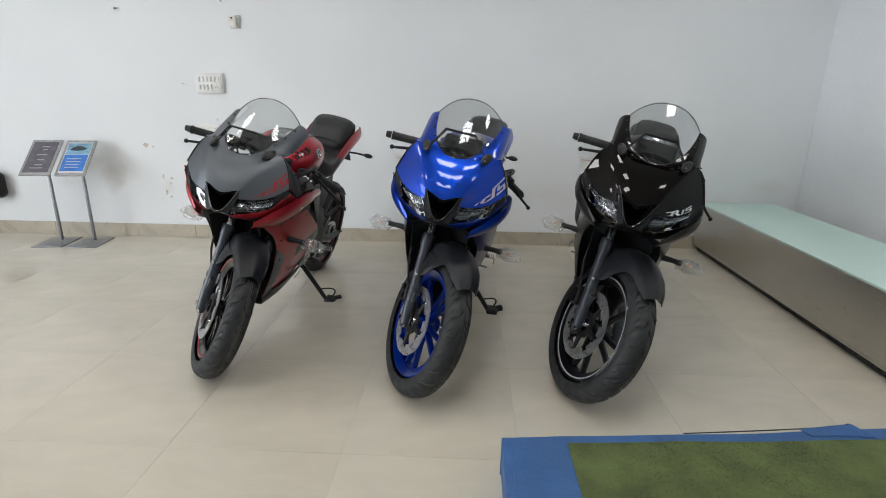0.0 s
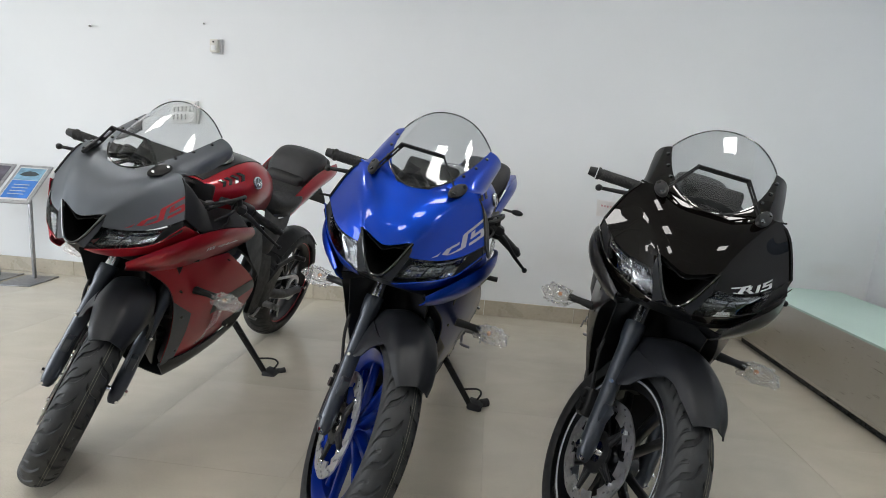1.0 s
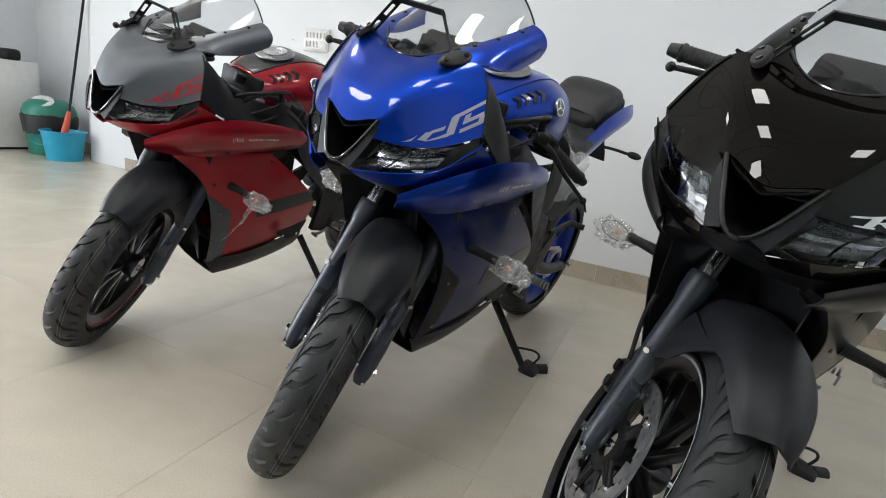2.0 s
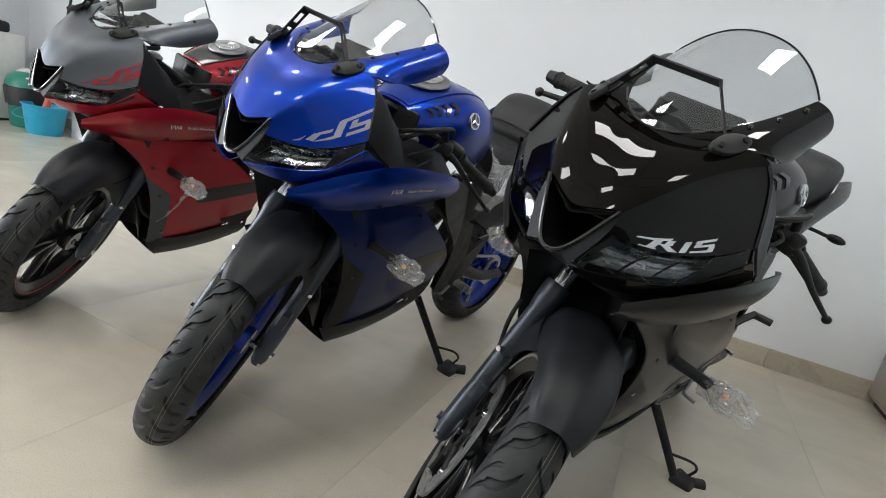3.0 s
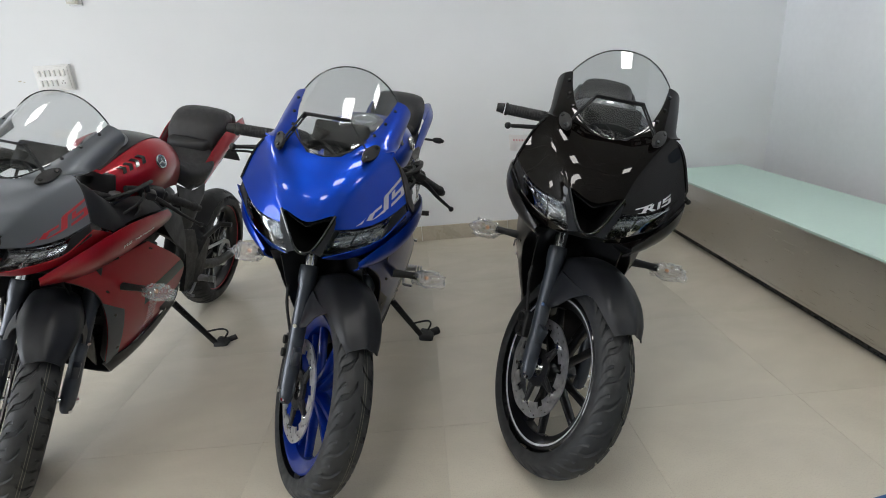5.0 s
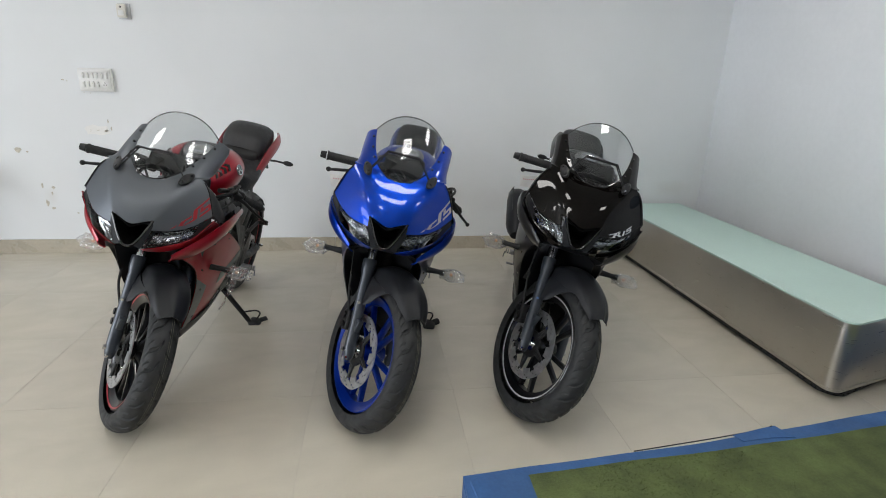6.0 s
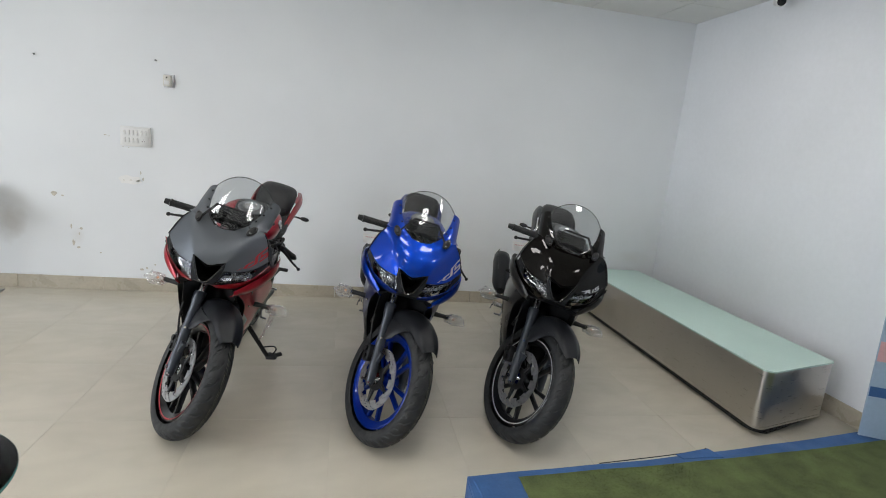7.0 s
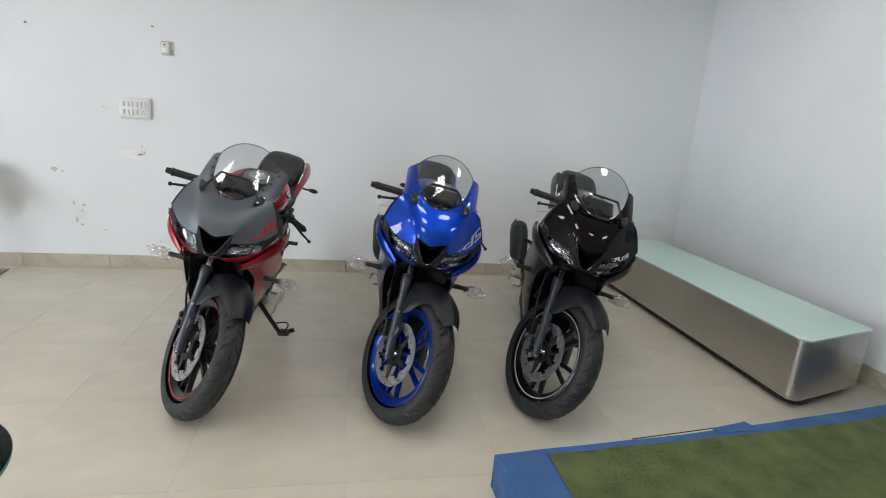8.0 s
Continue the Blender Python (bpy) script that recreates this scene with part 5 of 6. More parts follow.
MARK_B = [[(.00, .78), (.46, .78), (.50, .96), (.04, .96)], [(.16, .05), (.27, .05), (.38, .80), (.26, .80)], [(.06, .0), (.30, .0), (.31, .12), (.07, .12)], [(.40, .50), (.50, .50), (.54, .80), (.44, .80)],
          [(.30, .42), (.50, .42), (.51, .54), (.32, .54)], [(.36, .42), (.46, .42), (.58, .0), (.46, .0)], [(.60, .0), (.68, .0), (.74, .70), (.66, .70)], [(.78, .58), (1.02, .58), (1.03, .72), (.80, .72)],
          [(.77, .34), (.84, .34), (.87, .60), (.80, .60)], [(.77, .32), (1.0, .32), (1.01, .44), (.78, .44)], [(.93, .0), (1.0, .0), (1.02, .34), (.95, .34)], [(.73, .0), (.98, .0), (.98, .12), (.74, .12)]]
LOGO_A = glyph(MARK_A, .28, .985, .91, .58, .08)
LOGO_B = glyph(MARK_B, .20, .72, .985, .78, .03)

PALETTES = {
    "red": dict(nose=paint_matt, nose_label="matt grey nose cowl", vee=black_gloss, chin=paint_red, wing=paint_red, wing_label="red upper side fairing", low=paint_red, low_label="red lower side fairing",
                band=paint_dark, band_label="dark grey slanted band", tank=paint_red, tank_label="red fuel tank", tail=paint_red, tail_label="red tail panel", rim=paint_wheel_black, rim_label="black cast wheel",
                shin=fork_grey, saddle=paint_dark, saddle_u=(0.37, 0.63), tape=decal_red, logo=LOGO_A, logo_mat=decal_red, flag=True),
    "blue": dict(nose=paint_blue, nose_label="metallic blue nose cowl", vee=black_gloss, chin=paint_blue, wing=paint_blue, wing_label="metallic blue upper side fairing", low=paint_navy, low_label="dark blue lower side fairing",
                 band=paint_dark, band_label="dark slanted band", tank=paint_blue, tank_label="metallic blue fuel tank", tail=paint_blue, tail_label="blue tail panel", rim=paint_wheel_blue, rim_label="blue cast wheel",
                 shin=shin_black, saddle=paint_blue, saddle_u=(0.36, 0.64), tape=None, logo=LOGO_A, logo_mat=decal_pearl, flag=False),
    "black": dict(nose=paint_black, nose_label="gloss black nose cowl", vee=black_gloss, chin=paint_black, wing=paint_grey_lower, wing_label="dark grey upper side fairing", low=paint_grey_lower, low_label="dark grey lower side fairing",
                  band=paint_black, band_label="black slanted band", tank=paint_dark, tank_label="dark grey fuel tank", tail=paint_dark, tail_label="dark grey tail panel", rim=paint_wheel_black, rim_label="black cast wheel",
                  shin=shin_black, saddle=plastic_satin, saddle_u=(0.36, 0.64), tape=decal_silver, logo=LOGO_B, logo_mat=decal_silver, flag=False),
}


def stand_at(x, y, heading, lean=12):
    return Matrix.Translation((x, y, 0)) @ Matrix.Rotation(radians(heading - 90), 4, "Z") @ Matrix.Rotation(radians(-lean), 4, "X") @ Matrix.Scale(0.9524, 4)


RED_AT, BLUE_AT, BLACK_AT = stand_at(-.925, 2.460, -3.7, 13.5), stand_at(-.040, 2.375, -7.8, 11.4), stand_at(.646, 2.393, -18.9, 13.0)
build_bike("motorcycle", "red sport motorcycle with matt grey nose on its side stand", RED_AT, 34, PALETTES["red"])
build_bike("motorcycle", "metallic blue sport motorcycle with blue wheels on its side stand", BLUE_AT, 32, PALETTES["blue"])
build_bike("motorcycle", "gloss black sport motorcycle with black wheels on its side stand", BLACK_AT, 31, PALETTES["black"])


# ---- things along the walls ----
# steel display plinth with a frosted glass top
plinth = thing("display_plinth", "low brushed steel display plinth with a pale green glass top", "plinth", Matrix.Translation((2.008, 2.262, 0)))


def round_box_outline(w, l, r, n=7):
    pts = [(w, l), (0, l)]
    for k in range(n + 1):
        a = math.pi + math.pi / 2 * k / n
        pts.append((r + r * math.cos(a), r + r * math.sin(a)))
    for k in range(n + 1):
        a = -math.pi / 2 + math.pi / 2 * k / n
        pts.append((w - r * 0.5 + r * 0.5 * math.cos(a), r * 0.5 + 0.13 + r * 0.5 * math.sin(a)))
    return pts


PL_W, PL_L = 0.56, 2.20
part("steel_body", slab(round_box_outline(PL_W, PL_L, 0.05), 0.31, 0.0, lambda u, v, w: (u, v, w + 0.215)), brushed_steel, plinth, "brushed steel sheet sides", True, 30)
part("bottom_flange", slab(round_box_outline(PL_W, PL_L, 0.05), 0.012, 0.0, lambda u, v, w: (u * 1.004 - 0.004, v - 0.004, w + 0.054)), brushed_steel, plinth, "folded bottom edge", True, 30)
part("glass_top", slab(round_box_outline(PL_W + 0.008, PL_L, 0.052), 0.010, 0.0, lambda u, v, w: (u - 0.004, v - 0.005, w + 0.377)), frosted_top, plinth, "pale green frosted glass", False)
# dark board put in for the shade between the flange and the floor
part("gap_shade", slab(round_box_outline(PL_W - 0.06, PL_L - 0.04, 0.085), 0.052, 0.0, lambda u, v, w: (u + 0.035, v + 0.035, w + 0.026)), lamp_grey, plinth, "dark fill for the shadow gap under the body", True, 30)

# stage with blue felt edges and a turf mat
stage = thing("low_stage", "low stage covered in blue felt with a green turf mat", "stage")
S0, S1 = Vector((0.322, 1.828)), Vector((2.66, 2.115))


def stage_edge(x):
    """The y of the stage's far edge, slightly bowed."""
    k = (x - S0.x) / (S1.x - S0.x)
    return S0.y + (S1.y - S0.y) * k - 0.030 * math.sin(math.pi * min(max(k, 0), 1)) + 0.004 * noise.noise(Vector((x * 4, 0, 0)))


def stage_top(x0, y_off, y_end, z0, z1, wob=0.0, x1=2.735):
    bm = bmesh.new()
    n, m = 60, 14
    top, low = [], []
    for i in range(n + 1):
        x = x0 + (x1 - x0) * i / n
        y1 = stage_edge(x) - (y_off(x) if callable(y_off) else y_off)
        row = []
        for j in range(m + 1):
            y = y1 + (y_end - y1) * (j / m) ** 1.5
            z = z1 + wob * noise.noise(Vector((x * 3.1, y * 3.1, 1)))
            row.append(bm.verts.new((x + 0.006 * noise.noise(Vector((0, y * 5, 2))) * (i == 0), y, z)))
        top.append(row)
        low.append([bm.verts.new((row[0].co.x, row[0].co.y + 0.003, z0)), bm.verts.new((row[-1].co.x, row[-1].co.y, z0))])
    for i in range(n):
        for j in range(m):
            bm.faces.new((top[i][j], top[i + 1][j], top[i + 1][j + 1], top[i][j + 1]))
        bm.faces.new((top[i][0], low[i][0], low[i + 1][0], top[i + 1][0]))
    left = [v for v in top[0]]
    foot = [bm.verts.new((v.co.x + 0.004, v.co.y, z0)) for v in left]
    for j in range(m):
        bm.faces.new((left[j], left[j + 1], foot[j + 1], foot[j]))
    return bm


part("felt_cover", stage_top(S0.x, 0.0, -1.6, 0.0, 0.141, 0.004), tape_blue, stage, "worn blue felt over the boards")
turf = part("turf_mat", stage_top(0.520, lambda x: 0.040 + 0.055 * max(0, (x - 0.9) / 1.6), -1.55, 0.141, 0.147, 0.003, 2.71), carpet_green, stage, "green artificial turf mat")
blades = bmesh.new()
rng = random.Random(4)
for k in range(14000):
    x = 0.525 + 2.08 * rng.random()
    y = stage_edge(x) - 0.045 - 0.055 * max(0, (x - 0.9) / 1.6) - 0.75 * rng.random() ** 1.3
    a, h = rng.random() * 6.28, 0.0025 + 0.0025 * rng.random()
    dx, dy = 0.0022 * math.cos(a), 0.0022 * math.sin(a)
    lx, ly = rng.uniform(-.005, .005), rng.uniform(-.005, .005)
    z = 0.146
    blades.faces.new((blades.verts.new((x - dx, y - dy, z)), blades.verts.new((x + dx, y + dy, z)), blades.verts.new((x + lx, y + ly, z + h))))
tagged(part("turf_nap", blades, carpet_green, stage, "short green plastic blades", False), kind="stuff")
seam = hose([(0.9, stage_edge(0.9) + 0.001, 0.143), (1.2, stage_edge(1.2) + 0.004, 0.147), (1.40, stage_edge(1.4) + 0.004, 0.151), (1.446, stage_edge(1.446) + 0.006, 0.158)], 0.002, 6)
part("lifted_hem", seam, plastic_satin, stage, "dark lifted hem of the felt")
part("hem_flap", Skin([[(1.30, stage_edge(1.3) - 0.03, .1435), (1.42, stage_edge(1.42) - 0.035, .1435), (1.50, stage_edge(1.5) - 0.05, .1435)], [(1.28, stage_edge(1.28) + 0.002, .147), (1.41, stage_edge(1.41) + 0.006, .154), (1.455, stage_edge(1.455) + 0.006, .156)]]).sheet(8, 10, 0.002, 1), tape_blue, stage, "lifted corner of blue felt")
part("torn_lining", Skin([[(.320, 1.80, .128), (.322, 1.70, .120), (.322, 1.58, .125), (.322, 1.4, .12)], [(.342, 1.80, .1435), (.352, 1.70, .1440), (.342, 1.58, .1440), (.345, 1.4, .1435)]]).sheet(4, 20, 0.0015, 1), tape_blue, stage, "torn lining at the stage's corner")

# pale blue printed board standing on the stage by the east wall
board = thing("display_board", "pale blue printed board leaning by the wall on the stage", "board")
BM = Matrix.Translation((2.392, 2.045, 0.147)) @ Matrix.Rotation(radians(-26), 4, "Z") @ Matrix.Rotation(radians(-3), 4, "X")
board_face = vary(mat("printed_board_blue", (0.33, 0.42, 0.56), 0.5), (0.33, 0.43, 0.56), 0.10, 3, 60)
bbm = block((0.50, 0.012, 1.25), (0.25, 0, 0.625), 0.002)
bbm.transform(BM)
part("panel", bbm, board_face, board)
for z, h, mt, lab in ((0.235, 0.05, tape_blue, "darker blue stripe"), (0.44, 0.10, vary(mat("printed_board_pink", (0.6, 0.35, 0.36), 0.5), (0.62, 0.36, 0.37), 0.1, 5, 60), "pink printed band")):
    q = block((0.498, 0.002, h), (0.25, -0.008, z), 0.0)
    q.transform(BM)
    part("printed_band", q, mt, board, lab)


# leaflet stands
def leaflet_stand(m, picture):
    t = thing("leaflet_stand", "grey metal leaflet stand with a tilted framed " + picture, "stand", m, "leaflet stands")
    part("base", block((0.22, 0.29, 0.008), (0, 0, 0.004), 0.002), alloy_grey, t, "flat grey steel base plate")
    part("post", block((0.020, 0.020, 0.62), (0, 0.06, 0.315), 0.003), alloy_grey, t, "square grey post")
    B = Matrix.Translation((0, 0.02, 0.665)) @ Matrix.Rotation(radians(42), 4, "X")
    bm = block((0.215, 0.35, 0.012), (0, 0, 0), 0.003)
    bm.transform(B)
    fr = part("board", bm, steel_disc, t, "silver framed board")
    sheet = block((0.175, 0.30, 0.002), (0, 0, 0.0075), 0)
    sheet.transform(B)
    if picture == "blue leaflet":
        part("leaflet", sheet, decal_white, fr)
        # blue lifted to take in the glare on the leaflet's cover
        blue_print = vary(mat("leaflet_blue", (0.03, 0.16, 0.62), 0.35), (0.06, 0.24, 0.72), 0.25, 20, 90)
        sky_print = vary(mat("leaflet_sky", (0.25, 0.5, 0.7), 0.35), (0.27, 0.50, 0.68), 0.4, 16, 60)
        for y, h, mt in ((-0.055, 0.16, blue_print), (0.085, 0.11, sky_print)):
            q = block((0.165, h, 0.002), (0, y, 0.0092), 0)
            q.transform(B)
            part("print", q, mt, fr)
        q = slab([(-.06, -.012), (-.02, -.022), (.04, -.016), (.06, .0), (.03, .02), (-.01, .026), (-.045, .012)], 0.002, 0, lambda u, v, w: (u, v + .085, w + .0112))
        q.transform(B)
        part("print", q, vary(mat("leaflet_dark", (0.03, 0.05, 0.06), 0.4), (0.04, 0.06, 0.07), 0.3, 60, 200), fr, "dark machine shape")
        rows_ = [(-.10 + .028 * k, .10) for k in range(4)]
    else:
        # plum paled: glare of the clear cover is mixed into the colour
        part("leaflet", sheet, vary(mat("leaflet_plum", (0.09, 0.08, 0.11), 0.35), (0.17, 0.155, 0.19), 0.35, 14, 60), fr, "dark plum leaflet")
        rows_ = [(.10, .05), (.07, .03), (.02, .07), (-.03, .05), (-.08, .06), (-.11, .09)]
    for y, w in rows_:
        q = block((w, 0.006, 0.001), (0.02 - (w / 4), y, 0.0106), 0)
        q.transform(B)
        part("text_bar", q, decal_silver, fr)
    return t


leaflet_stand(Matrix.Translation((-3.03, 4.235, 0)) @ Matrix.Rotation(radians(9), 4, "Z"), "dark leaflet")
leaflet_stand(Matrix.Translation((-2.765, 4.245, 0)) @ Matrix.Rotation(radians(9), 4, "Z"), "blue leaflet")

# switchboard, socket and wall scars
white_plastic = vary(mat("white_switch_plastic", (0.78, 0.78, 0.77), 0.35), (0.78, 0.78, 0.77), 0.05, 20, 120)
old_plastic = vary(mat("yellowed_plastic", (0.72, 0.70, 0.64), 0.4), (0.72, 0.70, 0.64), 0.08, 30, 120)
swb = thing("switchboard", "white wall switchboard with two rows of switches", "switchboard", Matrix.Translation((-1.775, WALL_Y, 1.222)))
part("backing", block((0.212, 0.022, 0.148), (0, -0.011, 0), 0.004), white_plastic, swb)
part("face_plate", block((0.192, 0.008, 0.128), (0, -0.025, 0), 0.003), white_plastic, swb)
for r in range(2):
    for c in range(6):
        if r == 1 and c > 3:
            continue
        x, z = -0.072 + 0.029 * c, 0.028 - 0.056 * r
        sw = part("switch", block((0.016, 0.012, 0.036), (x, -0.032, z), 0.003), white_plastic, swb)
        part("switch_mark", block((0.003, 0.002, 0.010), (x, -0.0385, z + 0.006), 0), old_plastic, sw)
so = part("socket", turned([(0, 0), (0.021, 0), (0.023, -0.004), (0.0, -0.006)], 24, "y", (0.060, -0.029, -0.028)), white_plastic, swb, "round power socket")
for dx, dz in ((-.008, -.004), (.008, -.004), (0, .009)):
    part("pin_hole", rod(bmesh.new(), (0.060 + dx, -0.034, -0.028 + dz), (0.060 + dx, -0.036, -0.028 + dz), 0.003, n=8), rubber, so)
box = thing("wall_socket_box", "small old cream wall socket box without cover", "socket", Matrix.Translation((-1.540, WALL_Y, 1.655)))
part("backing", block((0.075, 0.012, 0.095), (0.004, -0.006, 0), 0.003), decal_silver, box, "pale grey back plate")
part("socket_body", block((0.056, 0.034, 0.082), (-0.004, -0.026, 0), 0.008), old_plastic, box)
part("recess", block((0.034, 0.004, 0.030), (-0.004, -0.044, -0.014), 0.003), white_plastic, box)
part("pin_hole", rod(bmesh.new(), (-0.004, -0.043, 0.022), (-0.004, -0.0455, 0.022), 0.006), rubber, box)
for x, z in ((-2.437, 1.745), (-1.633, 1.797)):
    nail = bmesh.new()
    rod(nail, (0, 0, 0), (0.016, -0.030, -0.006), 0.006, 0.005, 10)
    tagged(part("wall_plug", nail, alloy_grey), "short grey screw standing out of the plaster", "screw").location = (x, WALL_Y, z)

scar_mat = vary(mat("bare_plaster", (0.62, 0.58, 0.50), 0.9), (0.64, 0.60, 0.52), 0.3, 30, 160, None, 0.4)
filler_mat = vary(mat("fresh_filler", (0.85, 0.85, 0.84), 0.9), (0.86, 0.86, 0.85), 0.05, 20, 100, None, 0.2)


def scar(x, z, w, h, material, seed, lab):
    r = random.Random(seed)
    n = 13
    out = []
    for k in range(n):
        a = 2 * math.pi * k / n
        q = 0.55 + 0.45 * r.random()
        out.append((math.cos(a) * w / 2 * q, math.sin(a) * h / 2 * q))
    ob = part("wall_scar", slab(out, 0.003, 0.0, lambda u, v, d: (u, d, v)), material, None, "", False)
    ob.location = (x, WALL_Y - 0.001, z)
    return tagged(ob, lab, "wall scar", "", "structure")


for k, (x, z, w, h) in enumerate(((-2.357, .748, .05, .045), (-2.30, .735, .02, .015), (-2.238, .372, .022, .06), (-2.182, .486, .03, .022), (-2.195, .445, .012, .03), (-2.205, .335, .03, .018), (-2.25, .50, .012, .05),
                                  (-1.99, 1.216, .03, .012), (-1.965, 1.21, .015, .007), (-1.757, .178, .035, .025), (-1.72, .19, .02, .02), (-1.87, .885, .012, .02), (-1.82, .888, .02, .012), (-1.77, .885, .04, .018), (-1.735, .90, .012, .03),
                                  (-1.75, .95, .008, .03), (-1.83, 1.135, .012, .004), (-1.87, 1.14, .010, .005), (-2.05, .30, .02, .012), (-1.66, .22, .015, .02))):
    scar(x, z, w, h, scar_mat, k, "small chip of bare plaster in the wall paint")
scar(-1.815, .888, .22, .085, filler_mat, 91, "pale filler patch on the wall")

# ceiling camera
cctv = thing("security_camera", "small white bullet security camera under the ceiling", "camera", Matrix.Translation((2.615, 3.40, CEIL)))
part("mount", turned([(0, 0), (0.035, 0), (0.035, -0.012), (0.018, -0.02), (0.014, -0.05), (0, -0.05)], 24, "z"), white_plastic, cctv)
cb = turned([(0, 0), (0.030, 0), (0.034, 0.006), (0.034, 0.09), (0.028, 0.095), (0.0, 0.085)], 26, "z")
cb.transform(Matrix.Translation((0.02, 0.05, -0.075)) @ Vector((-0.45, -0.85, -0.28)).to_track_quat("Z", "Y").to_matrix().to_4x4())
part("housing", cb, white_plastic, cctv)
cl = turned([(0, 0.001), (0.027, 0.001), (0.027, -0.004)], 24, "z")
cl.transform(Matrix.Translation(Vector((0.02, 0.05, -0.075)) + Vector((-0.45, -0.85, -0.28)).normalized() * 0.094) @ Vector((-0.45, -0.85, -0.28)).to_track_quat("Z", "Y").to_matrix().to_4x4())
part("lens", cl, black_gloss, cctv, "dark glossy lens window")

# corner: swing-lid bin, bucket and mop, cabinet
green_plastic = vary(mat("green_bin_plastic", (0.02, 0.20, 0.14), 0.4), (0.02, 0.21, 0.15), 0.15, 8, 80, (0.35, 0.5))
cyan_plastic = vary(mat("cyan_bucket_plastic", (0.02, 0.36, 0.56), 0.35), (0.02, 0.37, 0.58), 0.12, 8, 80, (0.3, 0.45))
bag_black = vary(mat("black_bin_bag", (0.02, 0.02, 0.022), 0.4), (0.02, 0.02, 0.022), 0.2, 20, 90, (0.3, 0.5), 0.4)
orange_plastic = mat("orange_red_plastic", (0.62, 0.09, 0.05), 0.4)
bn = thing("waste_bin", "green plastic swing-lid bin with a black bag round its rim", "bin", Matrix.Translation((-4.80, 4.42, 0)))
part("body", turned([(0, 0.0), (0.17, 0.0), (0.175, 0.01), (0.205, 0.36), (0.215, 0.365), (0.215, 0.375), (0.19, 0.375)], 40, "z"), green_plastic, bn)
bag = turned([(0.216, 0.372), (0.226, 0.36), (0.222, 0.30), (0.214, 0.24), (0.207, 0.20)], 60, "z")
for v in bag.verts:
    a = math.atan2(v.co.y, v.co.x)
    k = 1 + 0.05 * noise.noise(Vector((math.cos(a) * 3, math.sin(a) * 3, v.co.z * 6)))
    v.co = Vector((v.co.x * k, v.co.y * k, v.co.z + 0.02 * noise.noise(Vector((math.cos(a) * 4, math.sin(a) * 4, 3)))))
part("bin_bag", bag, bag_black, bn, "black bag folded over the rim")
part("lid", turned([(0.218, 0.365), (0.215, 0.40), (0.19, 0.46), (0.14, 0.50), (0.07, 0.515), (0.0, 0.518)], 40, "z"), green_plastic, bn, "domed green lid")
flap = slab([(0.11 * math.cos(a), 0.075 * math.sin(a)) for a in np.linspace(0, 2 * math.pi, 24, endpoint=False)], 0.012, 0.004)
flap.transform(Matrix.Translation((0.07, -0.09, 0.495)) @ Matrix.Rotation(radians(28), 4, "X") @ Matrix.Rotation(radians(14), 4, "Y"))
fo = part("flap", flap, white_plastic, bn, "cream swing flap")
fm = slab([(0.03 * math.cos(a), 0.02 * math.sin(a)) for a in np.linspace(0, 2 * math.pi, 12, endpoint=False)], 0.004, 0.0)
fm.transform(Matrix.Translation((0.07, -0.09, 0.503)) @ Matrix.Rotation(radians(28), 4, "X") @ Matrix.Rotation(radians(14), 4, "Y"))
part("flap_print", fm, scar_mat, fo, "brown printed mark")
bk = thing("bucket", "bright blue plastic bucket on the floor", "bucket", Matrix.Translation((-4.44, 4.33, 0)))
part("shell", turned([(0, 0.004), (0.13, 0.004), (0.128, 0.0), (0.135, 0.0), (0.170, 0.245), (0.182, 0.250), (0.182, 0.262), (0.168, 0.262), (0.132, 0.012), (0, 0.012)], 40, "z"), cyan_plastic, bk)
part("handle", hose([(-0.182, 0, 0.245), (-0.19, -0.10, 0.20), (-0.14, -0.19, 0.155), (0.02, -0.215, 0.14), (0.14, -0.17, 0.155), (0.18, -0.09, 0.20), (0.178, 0, 0.245)], 0.004, 8), cyan_plastic, bk)
mop = thing("mop", "long dark mop handle with an orange head in the bucket", "mop", Matrix.Translation((-4.44, 4.33, 0.02)))
part("pole", rod(bmesh.new(), (0.042, 0.024, 0.36), (0.182, 0.148, 1.55), 0.011, n=12), plastic_satin, mop, "dark slim pole")
part("mop_collar", rod(bmesh.new(), (0.025, -0.01, 0.20), (0.046, 0.030, 0.42), 0.034, 0.017, 16), orange_plastic, mop, "orange plastic collar")
strings = bmesh.new()
for k in range(14):
    a = 2 * math.pi * k / 14
    hose([(0.02 + 0.02 * math.cos(a), -0.06 + 0.02 * math.sin(a), 0.205), (0.01 + 0.06 * math.cos(a), -0.05 + 0.06 * math.sin(a), 0.13), (0.0 + 0.09 * math.cos(a), -0.0 + 0.085 * math.sin(a), 0.03)], 0.010, 6, 4, bm=strings)
part("mop_strands", strings, paper, mop, "pale cotton strands")
cab = thing("cabinet", "white cabinet beside the waste bin", "cabinet", Matrix.Translation((-5.32, 4.30, 0)))
part("body", block((0.44, 0.40, 0.80), (0, 0, 0.42), 0.006), white_plastic, cab)
part("door", block((0.42, 0.018, 0.74), (0, -0.212, 0.43), 0.004), white_plastic, cab)
part("plinth_strip", block((0.42, 0.36, 0.03), (0, 0, 0.015), 0.002), plastic_satin, cab)
helmet = thing("black_case", "small dark case on the white cabinet", "case", Matrix.Translation((-5.2, 4.32, 0.82)))
part("case_body", block((0.16, 0.14, 0.10), (0, 0, 0.05), 0.03, 4), plastic_black, helmet)

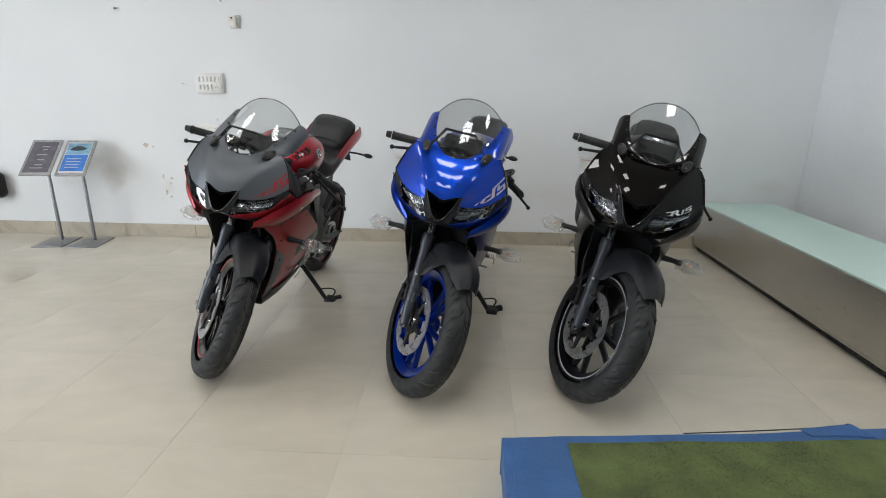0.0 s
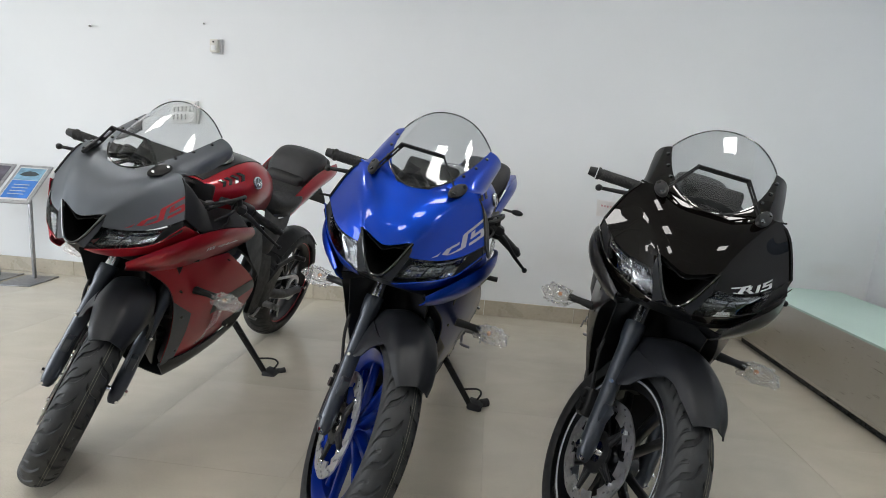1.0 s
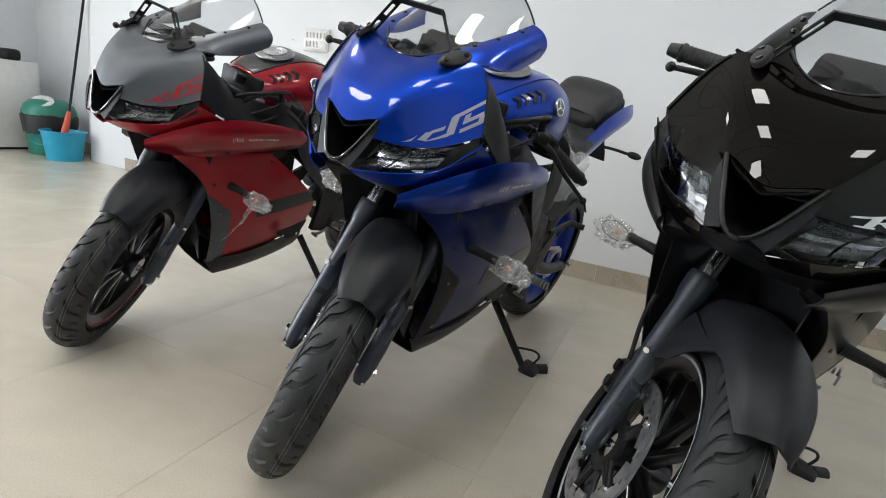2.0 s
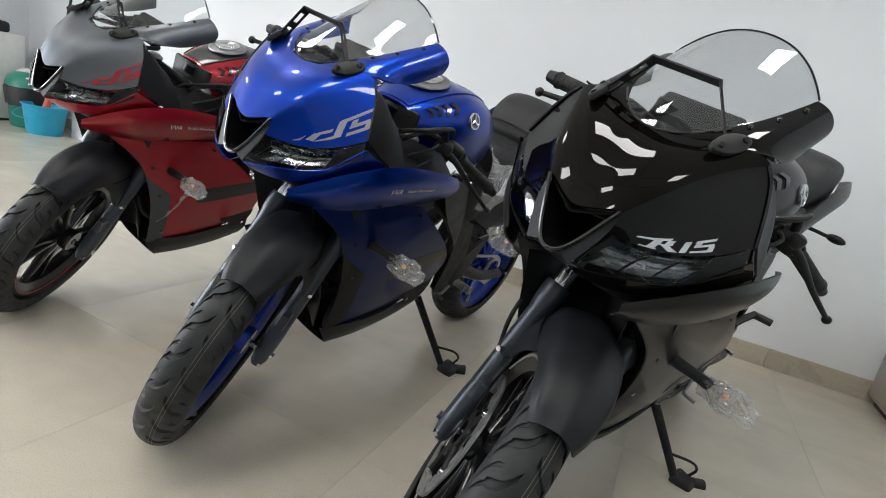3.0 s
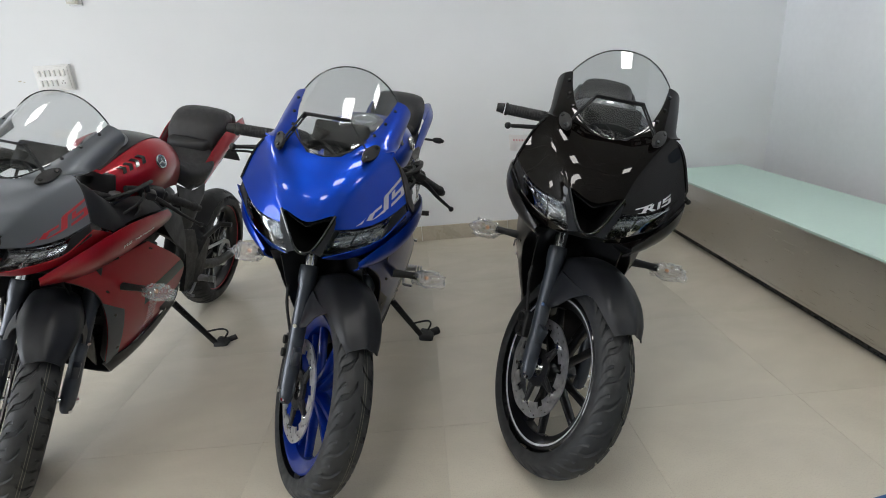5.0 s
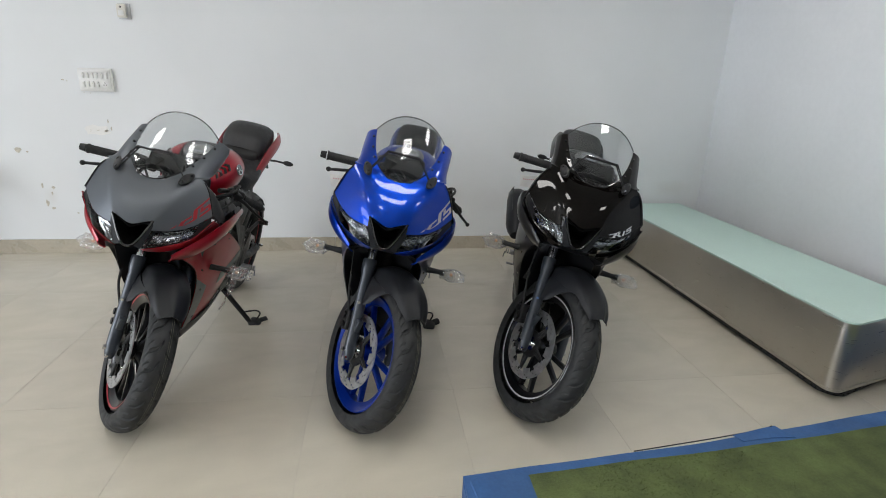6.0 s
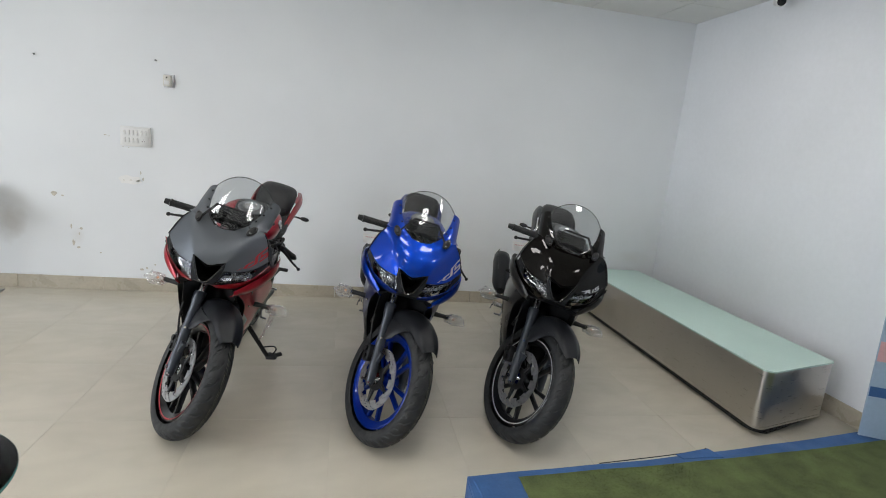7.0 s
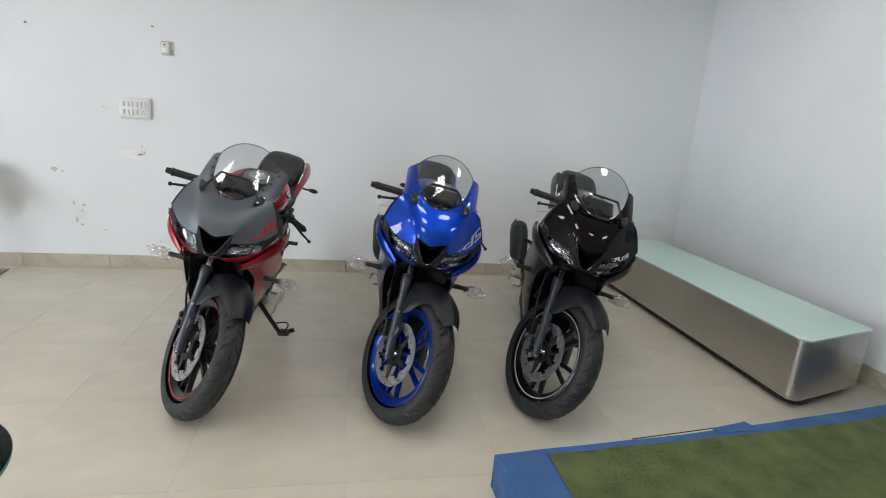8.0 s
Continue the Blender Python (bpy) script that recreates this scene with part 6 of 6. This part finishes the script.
# small dark speaker fixed low on the wall
ch = thing("wall_speaker", "small rounded black speaker fixed low on the wall", "speaker", Matrix.Translation((-3.64, WALL_Y, 0)))
part("speaker_body", block((0.175, 0.11, 0.215), (0, -0.064, 0.415), 0.05, 5), plastic_black, ch)
part("grille", block((0.125, 0.006, 0.160), (0, -0.118, 0.415), 0.003), rubber, ch)
part("wall_bracket", block((0.05, 0.014, 0.09), (0, -0.006, 0.415), 0.003), plastic_satin, ch)

# small green sign above the mop
sign = thing("wall_sign", "small green and white sign stuck on the wall", "sign", Matrix.Translation((-3.975, WALL_Y, 1.525)))
sign_green = vary(mat("sign_green", (0.03, 0.30, 0.20), 0.4), (0.03, 0.30, 0.20), 0.1, 20, 90)
part("plate", block((0.075, 0.004, 0.105), (0, -0.002, 0), 0.001), sign_green, sign)
for z, w in ((0.025, 0.05), (0.0, 0.055), (-0.025, 0.04)):
    part("text_bar", block((w, 0.002, 0.011), (0, -0.0055, z), 0), decal_white, sign)

# round glass table
gt = thing("glass_table", "round table with a clear pale green glass top", "table", Matrix.Translation((-1.09, 1.19, 0.15)))
table_top = part("glass_top", turned([(0, 0.447), (0.237, 0.447), (0.242, 0.449), (0.242, 0.457), (0.238, 0.459), (0, 0.459)], 96, "z"), table_glass, gt, "pale clear green glass disc")
table_top.visible_shadow = False
part("edge_band", turned([(0.2425, 0.449), (0.2435, 0.453), (0.2425, 0.457)], 96, "z"), vary(mat("glass_edge_green", (0.05, 0.22, 0.20), 0.2), (0.05, 0.22, 0.2), 0.1, 20, 90), gt, "deep green polished edge")
for k in range(3):
    a = 2 * math.pi * k / 3 + 2.6
    part("leg", rod(bmesh.new(), (0.10 * math.cos(a), 0.10 * math.sin(a), 0.447), (0.18 * math.cos(a), 0.18 * math.sin(a), -0.15), 0.016), chrome, gt)


# price tags on the right grips and film over the blue seat
def tag(m, local):
    t = thing("price_tag", "white paper tag with red print hung on the handlebar", "tag", m @ local, "price tags")
    t.matrix_world = m @ local
    sk = Skin([[(0, -.042, 0), (.003, 0, -.004), (0, .042, 0)], [(.006, -.041, -.022), (-.004, 0, -.026), (.004, .043, -.022)], [(0, -.040, -.046), (.004, 0, -.05), (-.003, .044, -.044)]])
    part("card", sk.sheet(8, 12, 0.0008, 1), paper, t)
    part("string", hose([(0, 0, 0), (.004, .004, .018), (0, 0, .034)], 0.001, 5), paper, t)
    part("print_bars", sk.lay(bars([((.28, .14 + .1 * k), (.40, .14 + .1 * k), (.40, .19 + .1 * k), (.28, .19 + .1 * k)) for k in range(6)], 0.0003, 2), 0.001, 1), print_red, t)
    part("print_bars", sk.lay(bars([((.28, .14 + .1 * k), (.40, .14 + .1 * k), (.40, .19 + .1 * k), (.28, .19 + .1 * k)) for k in range(6)], 0.0003, 2), -0.0014, 1), print_red, t)
    return t


for m in (BLUE_AT, BLACK_AT):
    p = m @ steered(34) @ Vector((-.335, -.300, .915))
    tag(Matrix.Translation(p) @ Matrix.Rotation(radians(-95), 4, "Z"), Matrix.Translation((0, 0, -0.035)))

cover = thing("seat_cover", "clear plastic film draped over the blue motorcycle's seat", "film", BLUE_AT)
cs = Skin(mirrored([[(-.74, .178, .70), (-.86, .175, .70), (-1.00, .165, .74)], [(-.74, .172, .84), (-.86, .158, .82), (-1.00, .160, .83)], [(-.76, .115, .93), (-.86, .110, .875), (-1.00, .120, .885)], [(-.78, .0, .945), (-.86, .0, .89), (-1.00, .0, .895)]]))
cm = cs.sheet(40, 26, 0.001, 1)
for v in cm.verts:
    v.co += Vector((noise.noise(v.co * 22), noise.noise(v.co * 22 + Vector((5, 0, 0))), noise.noise(v.co * 26 + Vector((0, 5, 0))))) * 0.012
co = part("film", cm, wrap_film, cover)
co.visible_shadow = False


# ---- floor tiles and skirting ----
def skirting():
    share = bpy.data.meshes.new("skirting_tile")
    bm = block((0.597, 0.012, 0.104), (0, 0, 0.052), 0.0015, 1)
    bm.to_mesh(share)
    bm.free()
    share.materials.append(skirting_tile)
    sk = tagged(new("baseboard"), "beige tile skirting along the walls", "skirting", "", "structure")
    x = RIGHT_X - 0.3
    while x > RECESS_X + 0.2:
        t = new("skirting_tile", share)
        t.parent, t.location = sk, (x, WALL_Y - 0.006, 0)
        x -= 0.6
    x = RECESS_X - 0.3
    while x > LEFT_X - 0.3:
        t = new("skirting_tile", share)
        t.parent, t.location = sk, (x, RECESS_Y - 0.006, 0)
        x -= 0.6
    y = WALL_Y - 0.32
    while y > FRONT_Y:
        t = new("skirting_tile", share)
        t.parent, t.location, t.rotation_euler = sk, (RIGHT_X - 0.006, y, 0), (0, 0, radians(90))
        y -= 0.6


def tiles():
    share = bpy.data.meshes.new("floor_tile")
    bm = block((0.6008, 0.6008, 0.010), (0, 0, -0.005), 0.0003, 1)
    bm.to_mesh(share)
    bm.free()
    share.materials.append(tile_mat)
    for i in range(-11, 6):
        for j in range(-11, 5):
            x, y = 0.396 - 0.3008 + 0.6016 * i, 2.50 - 0.3008 + 0.6016 * j
            if LEFT_X < x + 0.3 and x - 0.3 < RIGHT_X and FRONT_Y < y + 0.3 and y - 0.3 < RECESS_Y:
                t = new("floor_tile", share)
                t.parent, t.location = sub, (x, y, 0)


skirting()
tiles()
